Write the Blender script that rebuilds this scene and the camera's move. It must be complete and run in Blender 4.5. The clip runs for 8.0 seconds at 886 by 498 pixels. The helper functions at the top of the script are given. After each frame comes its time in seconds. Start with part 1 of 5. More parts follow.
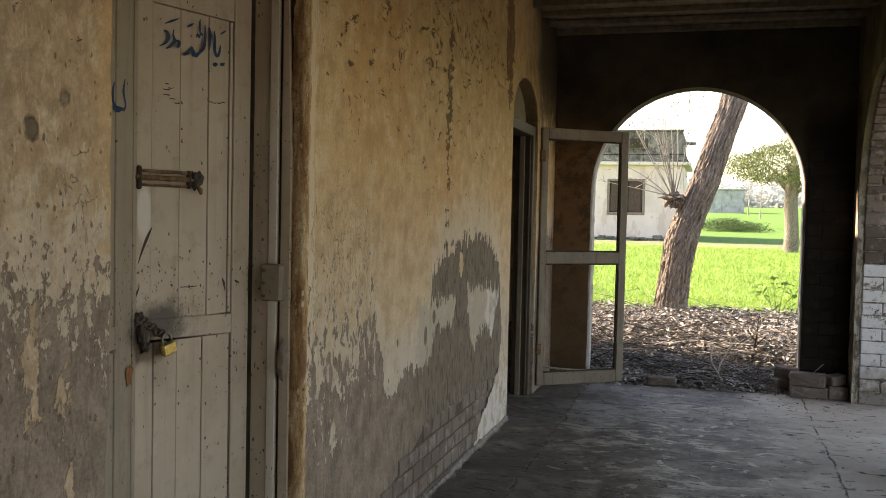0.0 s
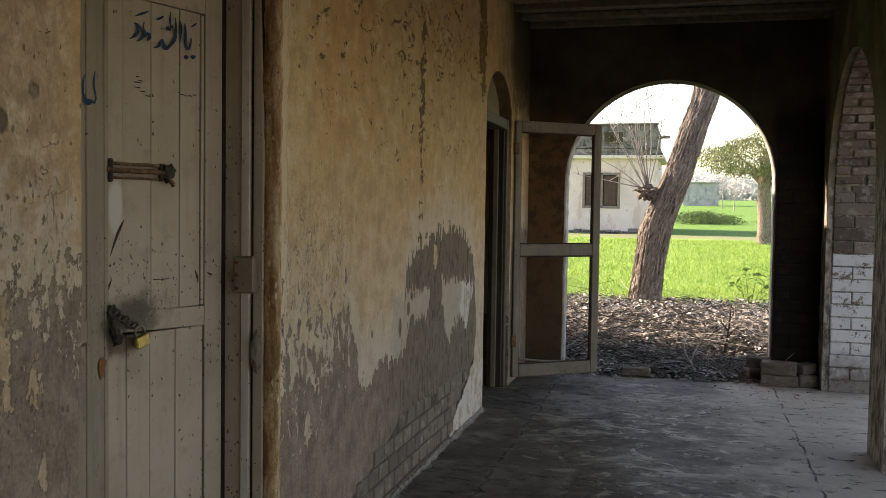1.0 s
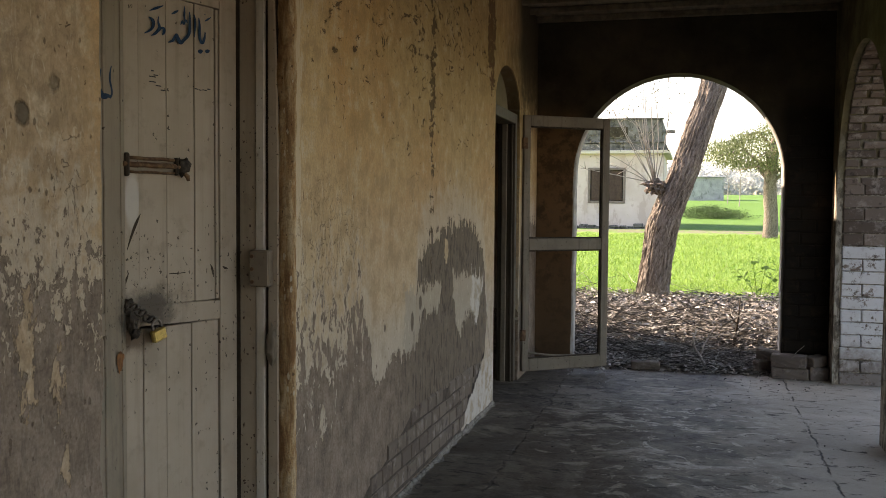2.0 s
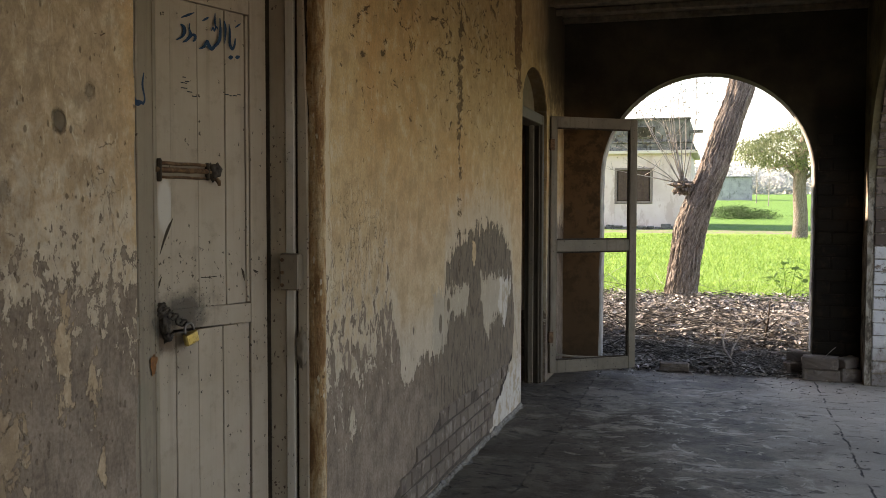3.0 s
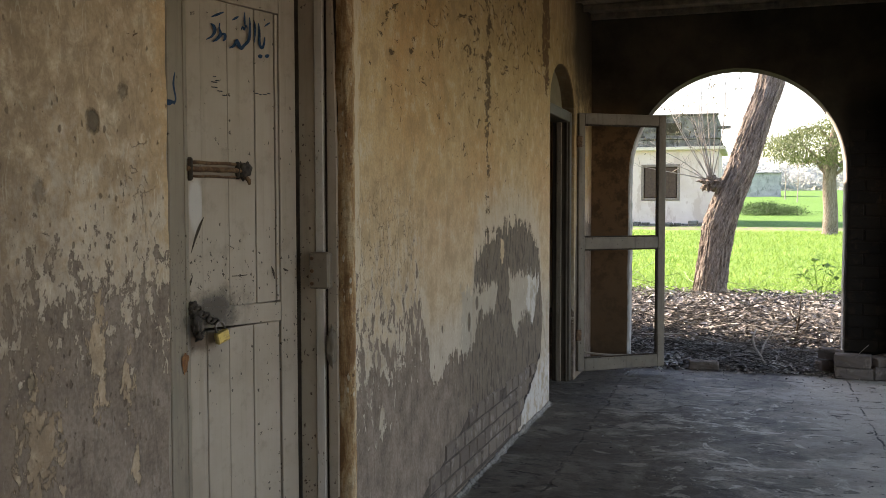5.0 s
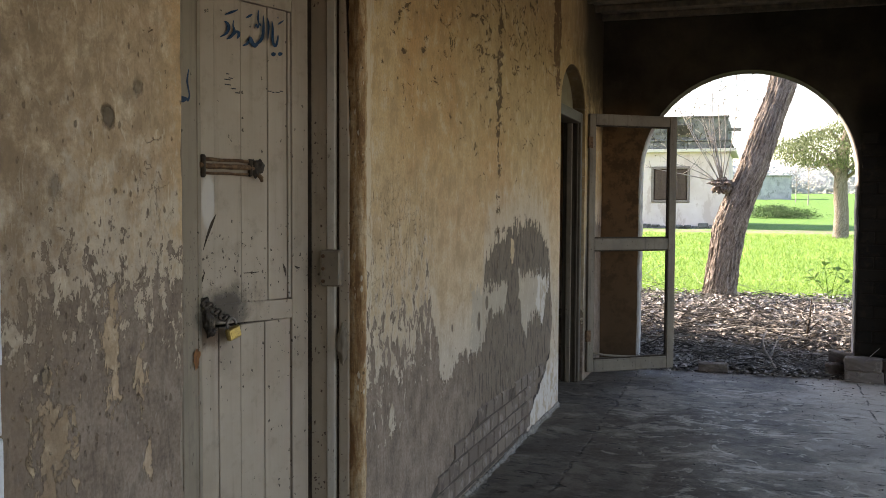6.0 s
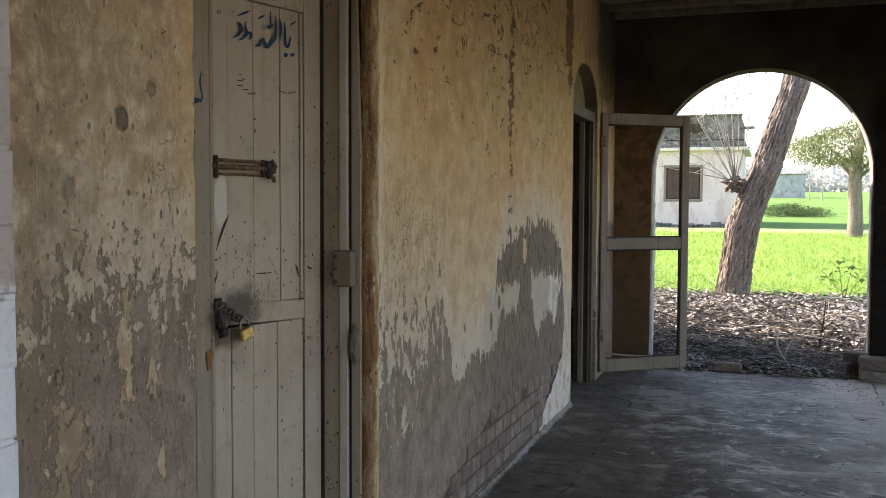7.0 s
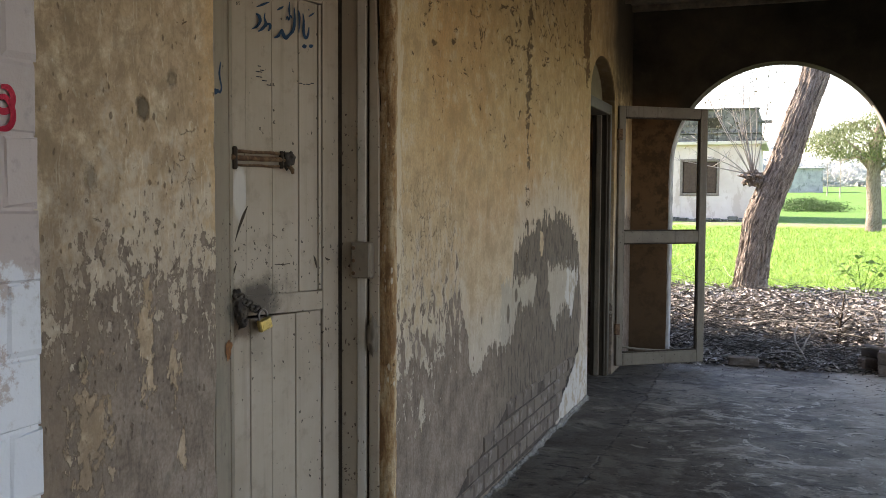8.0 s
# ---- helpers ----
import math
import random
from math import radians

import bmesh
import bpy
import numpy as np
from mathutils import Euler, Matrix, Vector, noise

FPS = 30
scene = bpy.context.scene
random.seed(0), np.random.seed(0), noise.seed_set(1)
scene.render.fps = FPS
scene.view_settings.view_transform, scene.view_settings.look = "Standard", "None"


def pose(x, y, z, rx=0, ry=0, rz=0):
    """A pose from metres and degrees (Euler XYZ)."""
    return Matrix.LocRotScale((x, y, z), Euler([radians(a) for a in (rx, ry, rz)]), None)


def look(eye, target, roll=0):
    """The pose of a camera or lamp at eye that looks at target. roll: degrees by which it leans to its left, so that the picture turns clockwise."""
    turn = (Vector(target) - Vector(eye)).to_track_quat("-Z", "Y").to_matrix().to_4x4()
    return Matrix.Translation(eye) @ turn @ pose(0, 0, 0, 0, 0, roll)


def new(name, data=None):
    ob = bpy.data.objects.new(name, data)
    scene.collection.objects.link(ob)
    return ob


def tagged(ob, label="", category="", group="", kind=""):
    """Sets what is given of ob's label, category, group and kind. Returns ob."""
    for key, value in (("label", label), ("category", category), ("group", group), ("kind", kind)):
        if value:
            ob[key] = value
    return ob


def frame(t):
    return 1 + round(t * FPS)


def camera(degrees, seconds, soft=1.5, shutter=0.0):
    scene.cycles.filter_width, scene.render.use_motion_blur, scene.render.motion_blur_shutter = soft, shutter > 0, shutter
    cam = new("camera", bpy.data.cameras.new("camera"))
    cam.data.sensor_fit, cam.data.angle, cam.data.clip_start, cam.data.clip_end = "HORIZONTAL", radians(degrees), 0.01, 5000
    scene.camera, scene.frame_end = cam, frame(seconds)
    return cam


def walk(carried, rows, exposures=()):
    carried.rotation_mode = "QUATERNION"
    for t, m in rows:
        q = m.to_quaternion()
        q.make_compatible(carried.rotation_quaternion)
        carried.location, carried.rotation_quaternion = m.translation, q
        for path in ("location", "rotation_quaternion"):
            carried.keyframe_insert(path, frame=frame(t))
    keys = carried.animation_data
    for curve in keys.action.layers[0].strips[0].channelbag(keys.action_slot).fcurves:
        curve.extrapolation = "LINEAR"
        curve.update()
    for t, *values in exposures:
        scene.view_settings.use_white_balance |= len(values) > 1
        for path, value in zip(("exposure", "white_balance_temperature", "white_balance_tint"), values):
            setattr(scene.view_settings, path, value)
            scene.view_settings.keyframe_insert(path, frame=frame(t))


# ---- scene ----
cam = camera(50.9, 8.0, soft=0.85)
PATH = [
    (0, (1.344, 0.374, 1.427), (0.789, 2.294, 1.35), 1.2),
    (0.5, (1.363, 0.357, 1.422), (0.859, 2.291, 1.351), 0.7),
    (1, (1.367, 0.352, 1.414), (0.86, 2.285, 1.327), 0.8),
    (1.2, (1.37, 0.339, 1.407), (0.86, 2.271, 1.313), 0.7),
    (2.3, (1.327, 0.341, 1.4), (0.81, 2.271, 1.304), 0.4),
    (2.5, (1.327, 0.338, 1.408), (0.808, 2.267, 1.309), 0.5),
    (3, (1.329, 0.329, 1.406), (0.758, 2.244, 1.314), 0.1),
    (3.5, (1.326, 0.332, 1.408), (0.741, 2.243, 1.317), 0.2),
    (4, (1.321, 0.337, 1.409), (0.706, 2.238, 1.314), -0.2),
    (4.5, (1.315, 0.343, 1.407), (0.695, 2.243, 1.311), -0.1),
    (4.7, (1.314, 0.341, 1.407), (0.693, 2.24, 1.311), -0.1),
    (5.8, (1.305, 0.328, 1.409), (0.669, 2.222, 1.306), 0.1),
    (6, (1.306, 0.329, 1.401), (0.665, 2.221, 1.305), 0.3),
    (6.5, (1.303, 0.332, 1.403), (0.65, 2.22, 1.305), 0.1),
    (7, (1.304, 0.331, 1.405), (0.639, 2.214, 1.307), 0.2),
    (7.5, (1.301, 0.328, 1.404), (0.62, 2.206, 1.307), -0.0),
    (8, (1.293, 0.33, 1.397), (0.598, 2.202, 1.286), 0.3),
]
walk(cam, [(t, look(eye, target, roll)) for t, eye, target, roll in PATH], [(0, 2.04, 8550, 21), (1, 1.68, 8350, 21), (3, 1.81, 8050, 21), (4.5, 1.92, 7750, 21), (8, 2.11, 7350, 21)])

# ---------------------------------------------------------------- light
SUN_TO = Vector((-0.80, 0.26, 0.56)).normalized()
world = bpy.data.worlds.new("sky")
scene.world = world
world.use_nodes = True
wn = world.node_tree.nodes
sky = wn.new("ShaderNodeTexSky")
sky.sky_type = "NISHITA"
sky.sun_disc = False
sky.sun_elevation = math.asin(SUN_TO.z)
sky.sun_rotation = math.atan2(SUN_TO.x, SUN_TO.y)
sky.air_density, sky.dust_density = 1.0, 0.8
wn["Background"].inputs["Strength"].default_value = 0.15
world.node_tree.links.new(sky.outputs["Color"], wn["Background"].inputs["Color"])
sun = new("sun", bpy.data.lights.new("sun", "SUN"))
sun.data.energy, sun.data.angle, sun.data.color = 5.0, radians(0.6), (1.0, 0.93, 0.82)
sun.matrix_world = look((-30, 20, 25), Vector((-30, 20, 25)) - SUN_TO)


# ---------------------------------------------------------------- node helpers
class Nodes:
    def __init__(self, name):
        self.mat = bpy.data.materials.new(name)
        self.mat.use_nodes = True
        self.tree = self.mat.node_tree
        self.out = self.tree.nodes["Principled BSDF"]
        self.where = self.add("ShaderNodeNewGeometry").outputs["Position"]
        s = self.add("ShaderNodeSeparateXYZ", self.where)
        self.x, self.y, self.z = s.outputs[0], s.outputs[1], s.outputs[2]

    def put(self, sock, value):
        if isinstance(value, bpy.types.NodeSocket):
            self.tree.links.new(value, sock)
        elif value is not None:
            if sock.type == "RGBA" and len(value) == 3:
                value = (*value, 1)
            sock.default_value = value

    def add(self, kind, *values):
        n = self.tree.nodes.new(kind)
        for sock, v in zip(n.inputs, values):
            self.put(sock, v)
        return n

    def m(self, op, a, b=None, c=None, clamp=False):
        n = self.add("ShaderNodeMath", a, b, c)
        n.operation, n.use_clamp = op, clamp
        return n.outputs[0]

    def plus(self, a, b): return self.m("ADD", a, b)
    def minus(self, a, b): return self.m("SUBTRACT", a, b)
    def times(self, a, b): return self.m("MULTIPLY", a, b)
    def most(self, a, b): return self.m("MAXIMUM", a, b)
    def least(self, a, b): return self.m("MINIMUM", a, b)

    def step(self, v, lo, hi, a=0.0, b=1.0):
        n = self.add("ShaderNodeMapRange", v, lo, hi, a, b)
        n.interpolation_type = "SMOOTHSTEP"
        return n.outputs[0]

    def scaled(self, sx, sy, sz, vec=None):
        n = self.add("ShaderNodeVectorMath", vec or self.where, (sx, sy, sz))
        n.operation = "MULTIPLY"
        return n.outputs[0]

    def noise(self, scale, detail=4.0, rough=0.55, vec=None, dist=0.0):
        n = self.add("ShaderNodeTexNoise")
        self.put(n.inputs["Vector"], vec or self.where)
        self.put(n.inputs["Scale"], scale)
        self.put(n.inputs["Detail"], detail)
        self.put(n.inputs["Roughness"], rough)
        self.put(n.inputs["Distortion"], dist)
        return n.outputs[0]

    def cells(self, scale, vec=None, feature="F1"):
        n = self.add("ShaderNodeTexVoronoi")
        n.feature = feature
        self.put(n.inputs["Vector"], vec or self.where)
        self.put(n.inputs["Scale"], scale)
        return n.outputs["Distance"]

    def ramp(self, fac, stops):
        n = self.add("ShaderNodeValToRGB", fac)
        e = n.color_ramp.elements
        while len(e) < len(stops):
            e.new(0.5)
        for el, (p, c) in zip(e, stops):
            el.position = p
            el.color = (c, c, c, 1) if isinstance(c, float) else (*c, 1)
        return n.outputs[0]

    def profile(self, v, lo, hi, top, stops):
        """A height over a coordinate: stops of (coordinate, height)."""
        f = self.add("ShaderNodeMapRange", v, lo, hi, 0.0, 1.0).outputs[0]
        r = self.ramp(f, [((p - lo) / (hi - lo), float(h) / top) for p, h in stops])
        return self.times(r, top)

    def mix(self, fac, a, b, blend="MIX"):
        n = self.add("ShaderNodeMix")
        n.data_type, n.blend_type = "RGBA", blend
        self.put(n.inputs[0], fac)
        self.put(n.inputs[6], a)
        self.put(n.inputs[7], b)
        return n.outputs[2]

    def spot(self, a, b, ca, cb, ra, rb, wob=None, amount=0.0, hard=0.12):
        """1 inside an ellipse over two coordinates, with a ragged edge."""
        da = self.m("DIVIDE", self.minus(a, ca), ra)
        db = self.m("DIVIDE", self.minus(b, cb), rb)
        d = self.m("SQRT", self.plus(self.times(da, da), self.times(db, db)))
        if wob is not None:
            d = self.plus(d, self.times(self.minus(wob, 0.5), amount))
        return self.step(d, 1.0 + hard, 1.0 - hard)

    def finish(self, color, rough=0.8, height=None, strength=0.5, dist=0.01, metal=0.0, spec=None):
        o = self.out
        self.put(o.inputs["Base Color"], color)
        self.put(o.inputs["Roughness"], rough)
        self.put(o.inputs["Metallic"], metal)
        if spec is not None:
            self.put(o.inputs["Specular IOR Level"], spec)
        if height is not None:
            b = self.add("ShaderNodeBump")
            self.put(b.inputs["Strength"], strength)
            self.put(b.inputs["Distance"], dist)
            self.put(b.inputs["Height"], height)
            self.tree.links.new(b.outputs[0], o.inputs["Normal"])
        return self.mat

    def flecks(self, vec, amount, small=0.10, large=0.30, bend=0.5):
        """Scattered ragged dots, one in a cell at most; amount is the share of cells that have one."""
        n = self.add("ShaderNodeTexNoise")
        self.put(n.inputs["Vector"], vec)
        self.put(n.inputs["Scale"], 2.3)
        self.put(n.inputs["Detail"], 3.0)
        off = self.add("ShaderNodeVectorMath", n.outputs["Color"], (bend, bend, bend))
        off.operation = "MULTIPLY"
        moved = self.add("ShaderNodeVectorMath", vec, off.outputs[0])
        v = self.add("ShaderNodeTexVoronoi")
        self.put(v.inputs["Vector"], moved.outputs[0])
        self.put(v.inputs["Scale"], 1.0)
        s = self.add("ShaderNodeSeparateXYZ", v.outputs["Color"])
        has = self.step(self.minus(amount, s.outputs[0]), 0.0, 0.02)
        rad = self.plus(small, self.times(self.times(s.outputs[1], s.outputs[1]), large - small))
        return self.times(has, self.step(self.minus(v.outputs["Distance"], rad), 0.05, -0.05))

    def random(self):
        return self.add("ShaderNodeObjectInfo").outputs["Random"]

    def island(self):
        return self.add("ShaderNodeNewGeometry").outputs["Random Per Island"]


# ---------------------------------------------------------------- materials
def peeling_wall():
    """Tan limewash over grey-brown plaster, peeled away low down."""
    k = Nodes("peeling_limewash")
    big = k.noise(2.2, 3, 0.55)
    flake = k.noise(1.0, 7, 0.66, k.scaled(1, 19, 10), 0.5)
    crumb = k.noise(1.0, 7, 0.72, k.scaled(1, 31, 19), 0.35)
    fine = k.noise(1.0, 5, 0.7, k.scaled(34, 30, 24))
    blot = k.noise(9.0, 7, 0.68)
    grit = k.noise(85.0, 4, 0.7)
    tooth = k.noise(1.0, 5, 0.66, k.scaled(1, 26, 5.0), 0.3)
    lump = k.noise(1.0, 6, 0.62, k.scaled(1, 7, 13), 0.4)
    nibble = k.plus(k.times(k.minus(tooth, 0.5), 0.34), k.plus(k.times(k.minus(lump, 0.5), 0.22), k.times(k.minus(fine, 0.5), 0.16)))
    near = k.step(k.y, 2.3, 2.1)
    # the height to which the paint has gone, along the wall
    edge = k.profile(k.y, 0.0, 8.5, 2.0, [
        (0.0, 1.20), (1.70, 1.15), (1.86, 1.24), (2.24, 1.20), (3.30, 0.87), (3.75, 0.84), (4.00, 0.95), (4.12, 0.80), (4.16, 0.63), (4.33, 0.62),
        (4.44, 0.71), (4.50, 0.68), (4.70, 0.655), (4.79, 0.74), (4.84, 1.10), (5.03, 1.22), (5.37, 1.265), (5.79, 1.29), (6.10, 1.24), (6.32, 1.12), (6.40, 1.00),
        (6.44, 0.74), (6.52, 0.60), (6.60, 0.40), (6.70, 0.0), (7.60, 0.0), (7.75, 1.25), (8.5, 1.25)])
    loose = k.times(k.step(k.y, 4.14, 3.96), k.minus(1.0, near))
    level = k.plus(k.minus(k.z, edge), nibble)
    level = k.plus(level, k.times(k.minus(flake, 0.5), k.times(loose, 2.3)))
    level = k.plus(level, k.times(k.minus(crumb, 0.5), k.plus(k.times(near, 1.35), k.times(loose, 0.8))))
    paint = k.step(level, -0.005, 0.008)
    thin = k.times(k.step(k.plus(level, k.times(k.minus(blot, 0.5), 0.5)), 0.34, 0.04), paint)
    # paint that still holds inside the bare patch: a tongue, and a pale island
    low = k.profile(k.y, 4.6, 5.4, 1.0, [(4.6, 0.66), (4.76, 0.68), (4.86, 0.76), (4.93, 0.86), (5.0, 0.82), (5.25, 0.83), (5.30, 0.95), (5.4, 0.99)])
    tongue = k.least(k.minus(k.z, low), k.least(k.minus(0.98, k.z), k.least(k.minus(5.30, k.y), k.minus(k.y, 4.62))))
    i1 = k.step(k.plus(tongue, k.times(nibble, 0.8)), -0.004, 0.006)
    base = k.profile(k.y, 5.5, 6.4, 1.0, [(5.5, 0.93), (5.58, 0.84), (5.66, 0.68), (5.72, 0.62), (5.86, 0.72), (6.05, 0.70), (6.18, 0.65), (6.28, 0.78), (6.4, 0.95)])
    isle = k.least(k.minus(k.z, base), k.least(k.minus(k.minus(1.45, k.times(k.y, 0.08)), k.z), k.least(k.minus(6.36, k.y), k.minus(k.y, 5.56))))
    i2 = k.step(k.plus(isle, k.times(nibble, 0.8)), -0.004, 0.006)
    i3 = k.spot(k.y, k.z, 5.40, 1.13, 0.04, 0.07, lump, 3.0)
    i4 = k.spot(k.y, k.z, 3.585, 0.575, 0.022, 0.055, crumb, 5.0)
    i5 = k.most(k.spot(k.y, k.z, 2.075, 1.01, 0.022, 0.045, crumb, 7.0), k.spot(k.y, k.z, 2.098, 0.815, 0.012, 0.055, crumb, 6.0))
    i6 = k.spot(k.y, k.z, 1.80, 0.92, 0.05, 0.10, crumb, 8.0)
    i7 = k.spot(k.y, k.z, 1.977, 1.08, 0.022, 0.11, crumb, 7.0)
    for i in (i1, i2, i3, i4, i5, i6, i7):
        paint = k.most(paint, i)
    # a slab of white render that has come away below a slanting crack
    lip = k.profile(k.y, 5.0, 7.0, 1.0, [(5.0, 0.0), (5.76, 0.0), (5.80, 0.06), (5.84, 0.125), (6.03, 0.21), (6.20, 0.29), (6.41, 0.40), (6.47, 0.62), (6.56, 1.0), (7.0, 1.0)])
    lipped = k.plus(lip, k.plus(k.times(k.minus(lump, 0.5), 0.13), k.times(k.minus(fine, 0.5), 0.06)))
    below = k.minus(k.z, lipped)
    slab = k.times(k.step(below, 0.004, -0.004), k.times(k.step(k.y, 5.76, 5.80), k.step(k.y, 6.73, 6.71)))
    paint = k.most(paint, slab)
    split = k.times(k.times(k.step(k.m("ABSOLUTE", below), 0.026, 0.008), k.step(blot, 0.38, 0.46)), k.times(k.step(k.y, 5.74, 5.80), k.step(k.y, 6.49, 6.46)))
    holes = k.most(k.spot(k.y, k.z, 4.885, 0.90, 0.028, 0.035, fine, 0.8), k.spot(k.y, k.z, 4.745, 0.82, 0.026, 0.05, fine, 0.8))
    scab = k.flecks(k.scaled(1, 15, 9), k.times(k.times(k.step(k.y, 4.0, 4.4), k.step(k.z, 1.15, 0.9)), 0.13), 0.08, 0.3)
    paint = k.least(paint, k.minus(1.0, k.most(holes, scab)))
    # paint colours
    tone = k.noise(1.3, 5, 0.62)
    c = k.ramp(tone, [(0.38, (0.54, 0.315, 0.140)), (0.50, (0.55, 0.358, 0.175)), (0.62, (0.57, 0.402, 0.218))])
    green = k.times(k.step(k.y, 3.5, 5.2), k.step(k.z, 1.2, 2.1))
    c = k.mix(k.times(green, 0.6), c, (0.45, 0.330, 0.165))
    pale = k.times(k.step(k.z, 1.75, 1.0), 0.6)
    c = k.mix(pale, c, (0.51, 0.425, 0.315))
    c = k.mix(k.times(k.step(k.z, 1.0, 0.75), 0.7), c, (0.45, 0.395, 0.325))
    c = k.mix(k.times(near, 0.9), c, (0.43, 0.312, 0.205))
    c = k.mix(k.times(k.step(blot, 0.47, 0.62), k.plus(0.38, k.times(near, -0.05))), c, (0.27, 0.188, 0.105))
    c = k.mix(k.times(k.step(blot, 0.48, 0.36), 0.55), c, (0.59, 0.485, 0.345))
    worn = k.step(k.noise(1.0, 7, 0.70, k.scaled(1, 9, 8), 0.6), 0.50, 0.60)
    c = k.mix(k.times(k.times(worn, near), 0.45), c, (0.29, 0.210, 0.142))
    mottle = k.noise(1.0, 7, 0.75, k.scaled(1, 24, 16), 0.4)
    c = k.mix(k.times(k.times(k.step(mottle, 0.50, 0.58), near), 0.5), c, (0.25, 0.180, 0.120))
    c = k.mix(k.times(k.times(k.step(mottle, 0.47, 0.40), near), 0.5), c, (0.54, 0.425, 0.31))
    c = k.mix(k.times(k.step(grit, 0.44, 0.60), 0.25), c, (0.24, 0.175, 0.105))
    c = k.mix(k.times(thin, 0.6), c, (0.50, 0.43, 0.345))
    c = k.mix(k.times(k.most(i1, i2), 0.75), c, (0.365, 0.320, 0.258))
    white = k.times(k.most(k.times(i2, k.step(k.plus(k.y, k.times(k.minus(lump, 0.5), 0.3)), 6.01, 6.05)), k.times(slab, k.step(k.plus(k.z, k.times(k.minus(lump, 0.5), 0.6)), 0.44, 0.26))), k.step(blot, 0.60, 0.44))
    c = k.mix(k.times(white, 0.85), c, (0.56, 0.53, 0.49))
    # rain streaks and scuffs
    drip = k.noise(1.0, 6, 0.7, k.scaled(1, 8, 0.9), 0.5)
    c = k.mix(k.times(k.step(drip, 0.52, 0.70), 0.22), c, (0.27, 0.18, 0.09))
    scr = k.noise(1.0, 4, 0.65, k.scaled(1, 30, 9), 2.2)
    c = k.mix(k.times(k.step(scr, 0.62, 0.65), 0.45), c, (0.62, 0.54, 0.41))
    # chipped pale arris beside the door
    nick = k.noise(1.0, 6, 0.7, k.scaled(40, 40, 9), 0.8)
    arris = k.times(k.step(k.plus(k.y, k.times(k.minus(nick, 0.5), 0.22)), 3.405, 3.375), k.step(k.y, 3.31, 3.315))
    c = k.mix(k.times(arris, 0.7), c, (0.60, 0.51, 0.38))
    # bare plaster
    b = k.ramp(k.plus(k.times(blot, 0.6), k.times(grit, 0.4)), [(0.40, (0.150, 0.112, 0.084)), (0.50, (0.220, 0.168, 0.130)), (0.60, (0.285, 0.226, 0.178))])
    dk = k.times(k.step(k.y, 4.2, 5.0), k.step(k.y, 6.5, 6.3))
    b = k.mix(k.times(dk, 0.6), b, (0.120, 0.096, 0.070))
    comb = k.noise(1.0, 4, 0.6, k.scaled(1, 40, 9), 0.8)
    b = k.mix(k.times(k.times(k.step(comb, 0.54, 0.60), k.plus(0.35, k.times(dk, 0.65))), 0.75), b, (0.062, 0.048, 0.036))
    wash = k.step(k.noise(1.0, 6, 0.7, k.scaled(1, 26, 8)), 0.61, 0.66)
    b = k.mix(k.times(wash, 0.35), b, (0.36, 0.31, 0.255))
    color = k.mix(paint, b, c)
    # dark rim where the paint has lifted
    rim = k.times(k.step(k.m("ABSOLUTE", k.plus(level, 0.012)), 0.022, 0.002), k.step(blot, 0.42, 0.52))
    color = k.mix(k.times(rim, 0.5), color, (0.11, 0.085, 0.065))
    # crazed paint above the flaking patch
    web = k.m("ABSOLUTE", k.minus(k.noise(1.0, 4, 0.6, k.scaled(1, 13, 8), 1.2), 0.5))
    crazed = k.times(k.step(web, 0.014, 0.004), k.times(k.spot(k.y, k.z, 3.66, 1.24, 0.38, 0.22, lump, 1.2, 0.5), paint))
    crazed = k.most(crazed, k.times(k.step(web, 0.012, 0.003), k.times(k.spot(k.y, k.z, 2.12, 1.46, 0.075, 0.11, lump, 1.5, 0.4), 0.9)))
    color = k.mix(k.times(crazed, 0.7), color, (0.13, 0.095, 0.065))
    # dark flaking cracks and flecks
    speck = k.noise(1.0, 6, 0.72, k.scaled(1, 9, 17), 1.2)
    zone = k.times(k.spot(k.y, k.z, 5.1, 2.45, 1.4, 0.75, lump, 3.2, 0.7), 0.075)
    bent = k.plus(k.y, k.times(k.minus(k.noise(3.0, 4, 0.6), 0.5), 0.22))
    line = k.spot(bent, k.z, 5.09, 1.78, 0.045, 0.62, lump, 3.6, 0.6)
    line2 = k.spot(k.y, k.z, 6.57, 2.58, 0.13, 0.46, speck, 1.4, 0.5)
    upper = k.plus(k.times(k.step(k.z, 1.2, 1.9), 0.05), k.times(k.minus(big, 0.5), 0.16))
    lift = k.plus(k.plus(zone, upper), k.plus(k.times(line, 0.185), k.times(line2, 0.19)))
    dark = k.step(k.plus(speck, lift), 0.70, 0.725)
    color = k.mix(k.times(dark, 0.85), color, k.mix(line2, (0.088, 0.055, 0.028), (0.13, 0.062, 0.028)))
    share = k.plus(0.05, k.plus(k.times(near, 0.10), k.times(k.step(big, 0.50, 0.66), 0.14)))
    dots = k.flecks(k.scaled(1, 58, 34), share, 0.06, 0.34)
    dots = k.most(dots, k.flecks(k.scaled(1, 105, 62), k.plus(0.03, k.times(near, 0.20)), 0.06, 0.40, 0.9))
    color = k.mix(k.times(dots, 0.65), color, (0.105, 0.075, 0.05))
    slash = k.flecks(k.scaled(1, 26, 9), k.plus(0.035, k.times(k.step(k.z, 1.3, 2.0), 0.07)), 0.04, 0.26)
    color = k.mix(k.times(slash, 0.6), color, (0.12, 0.085, 0.052))
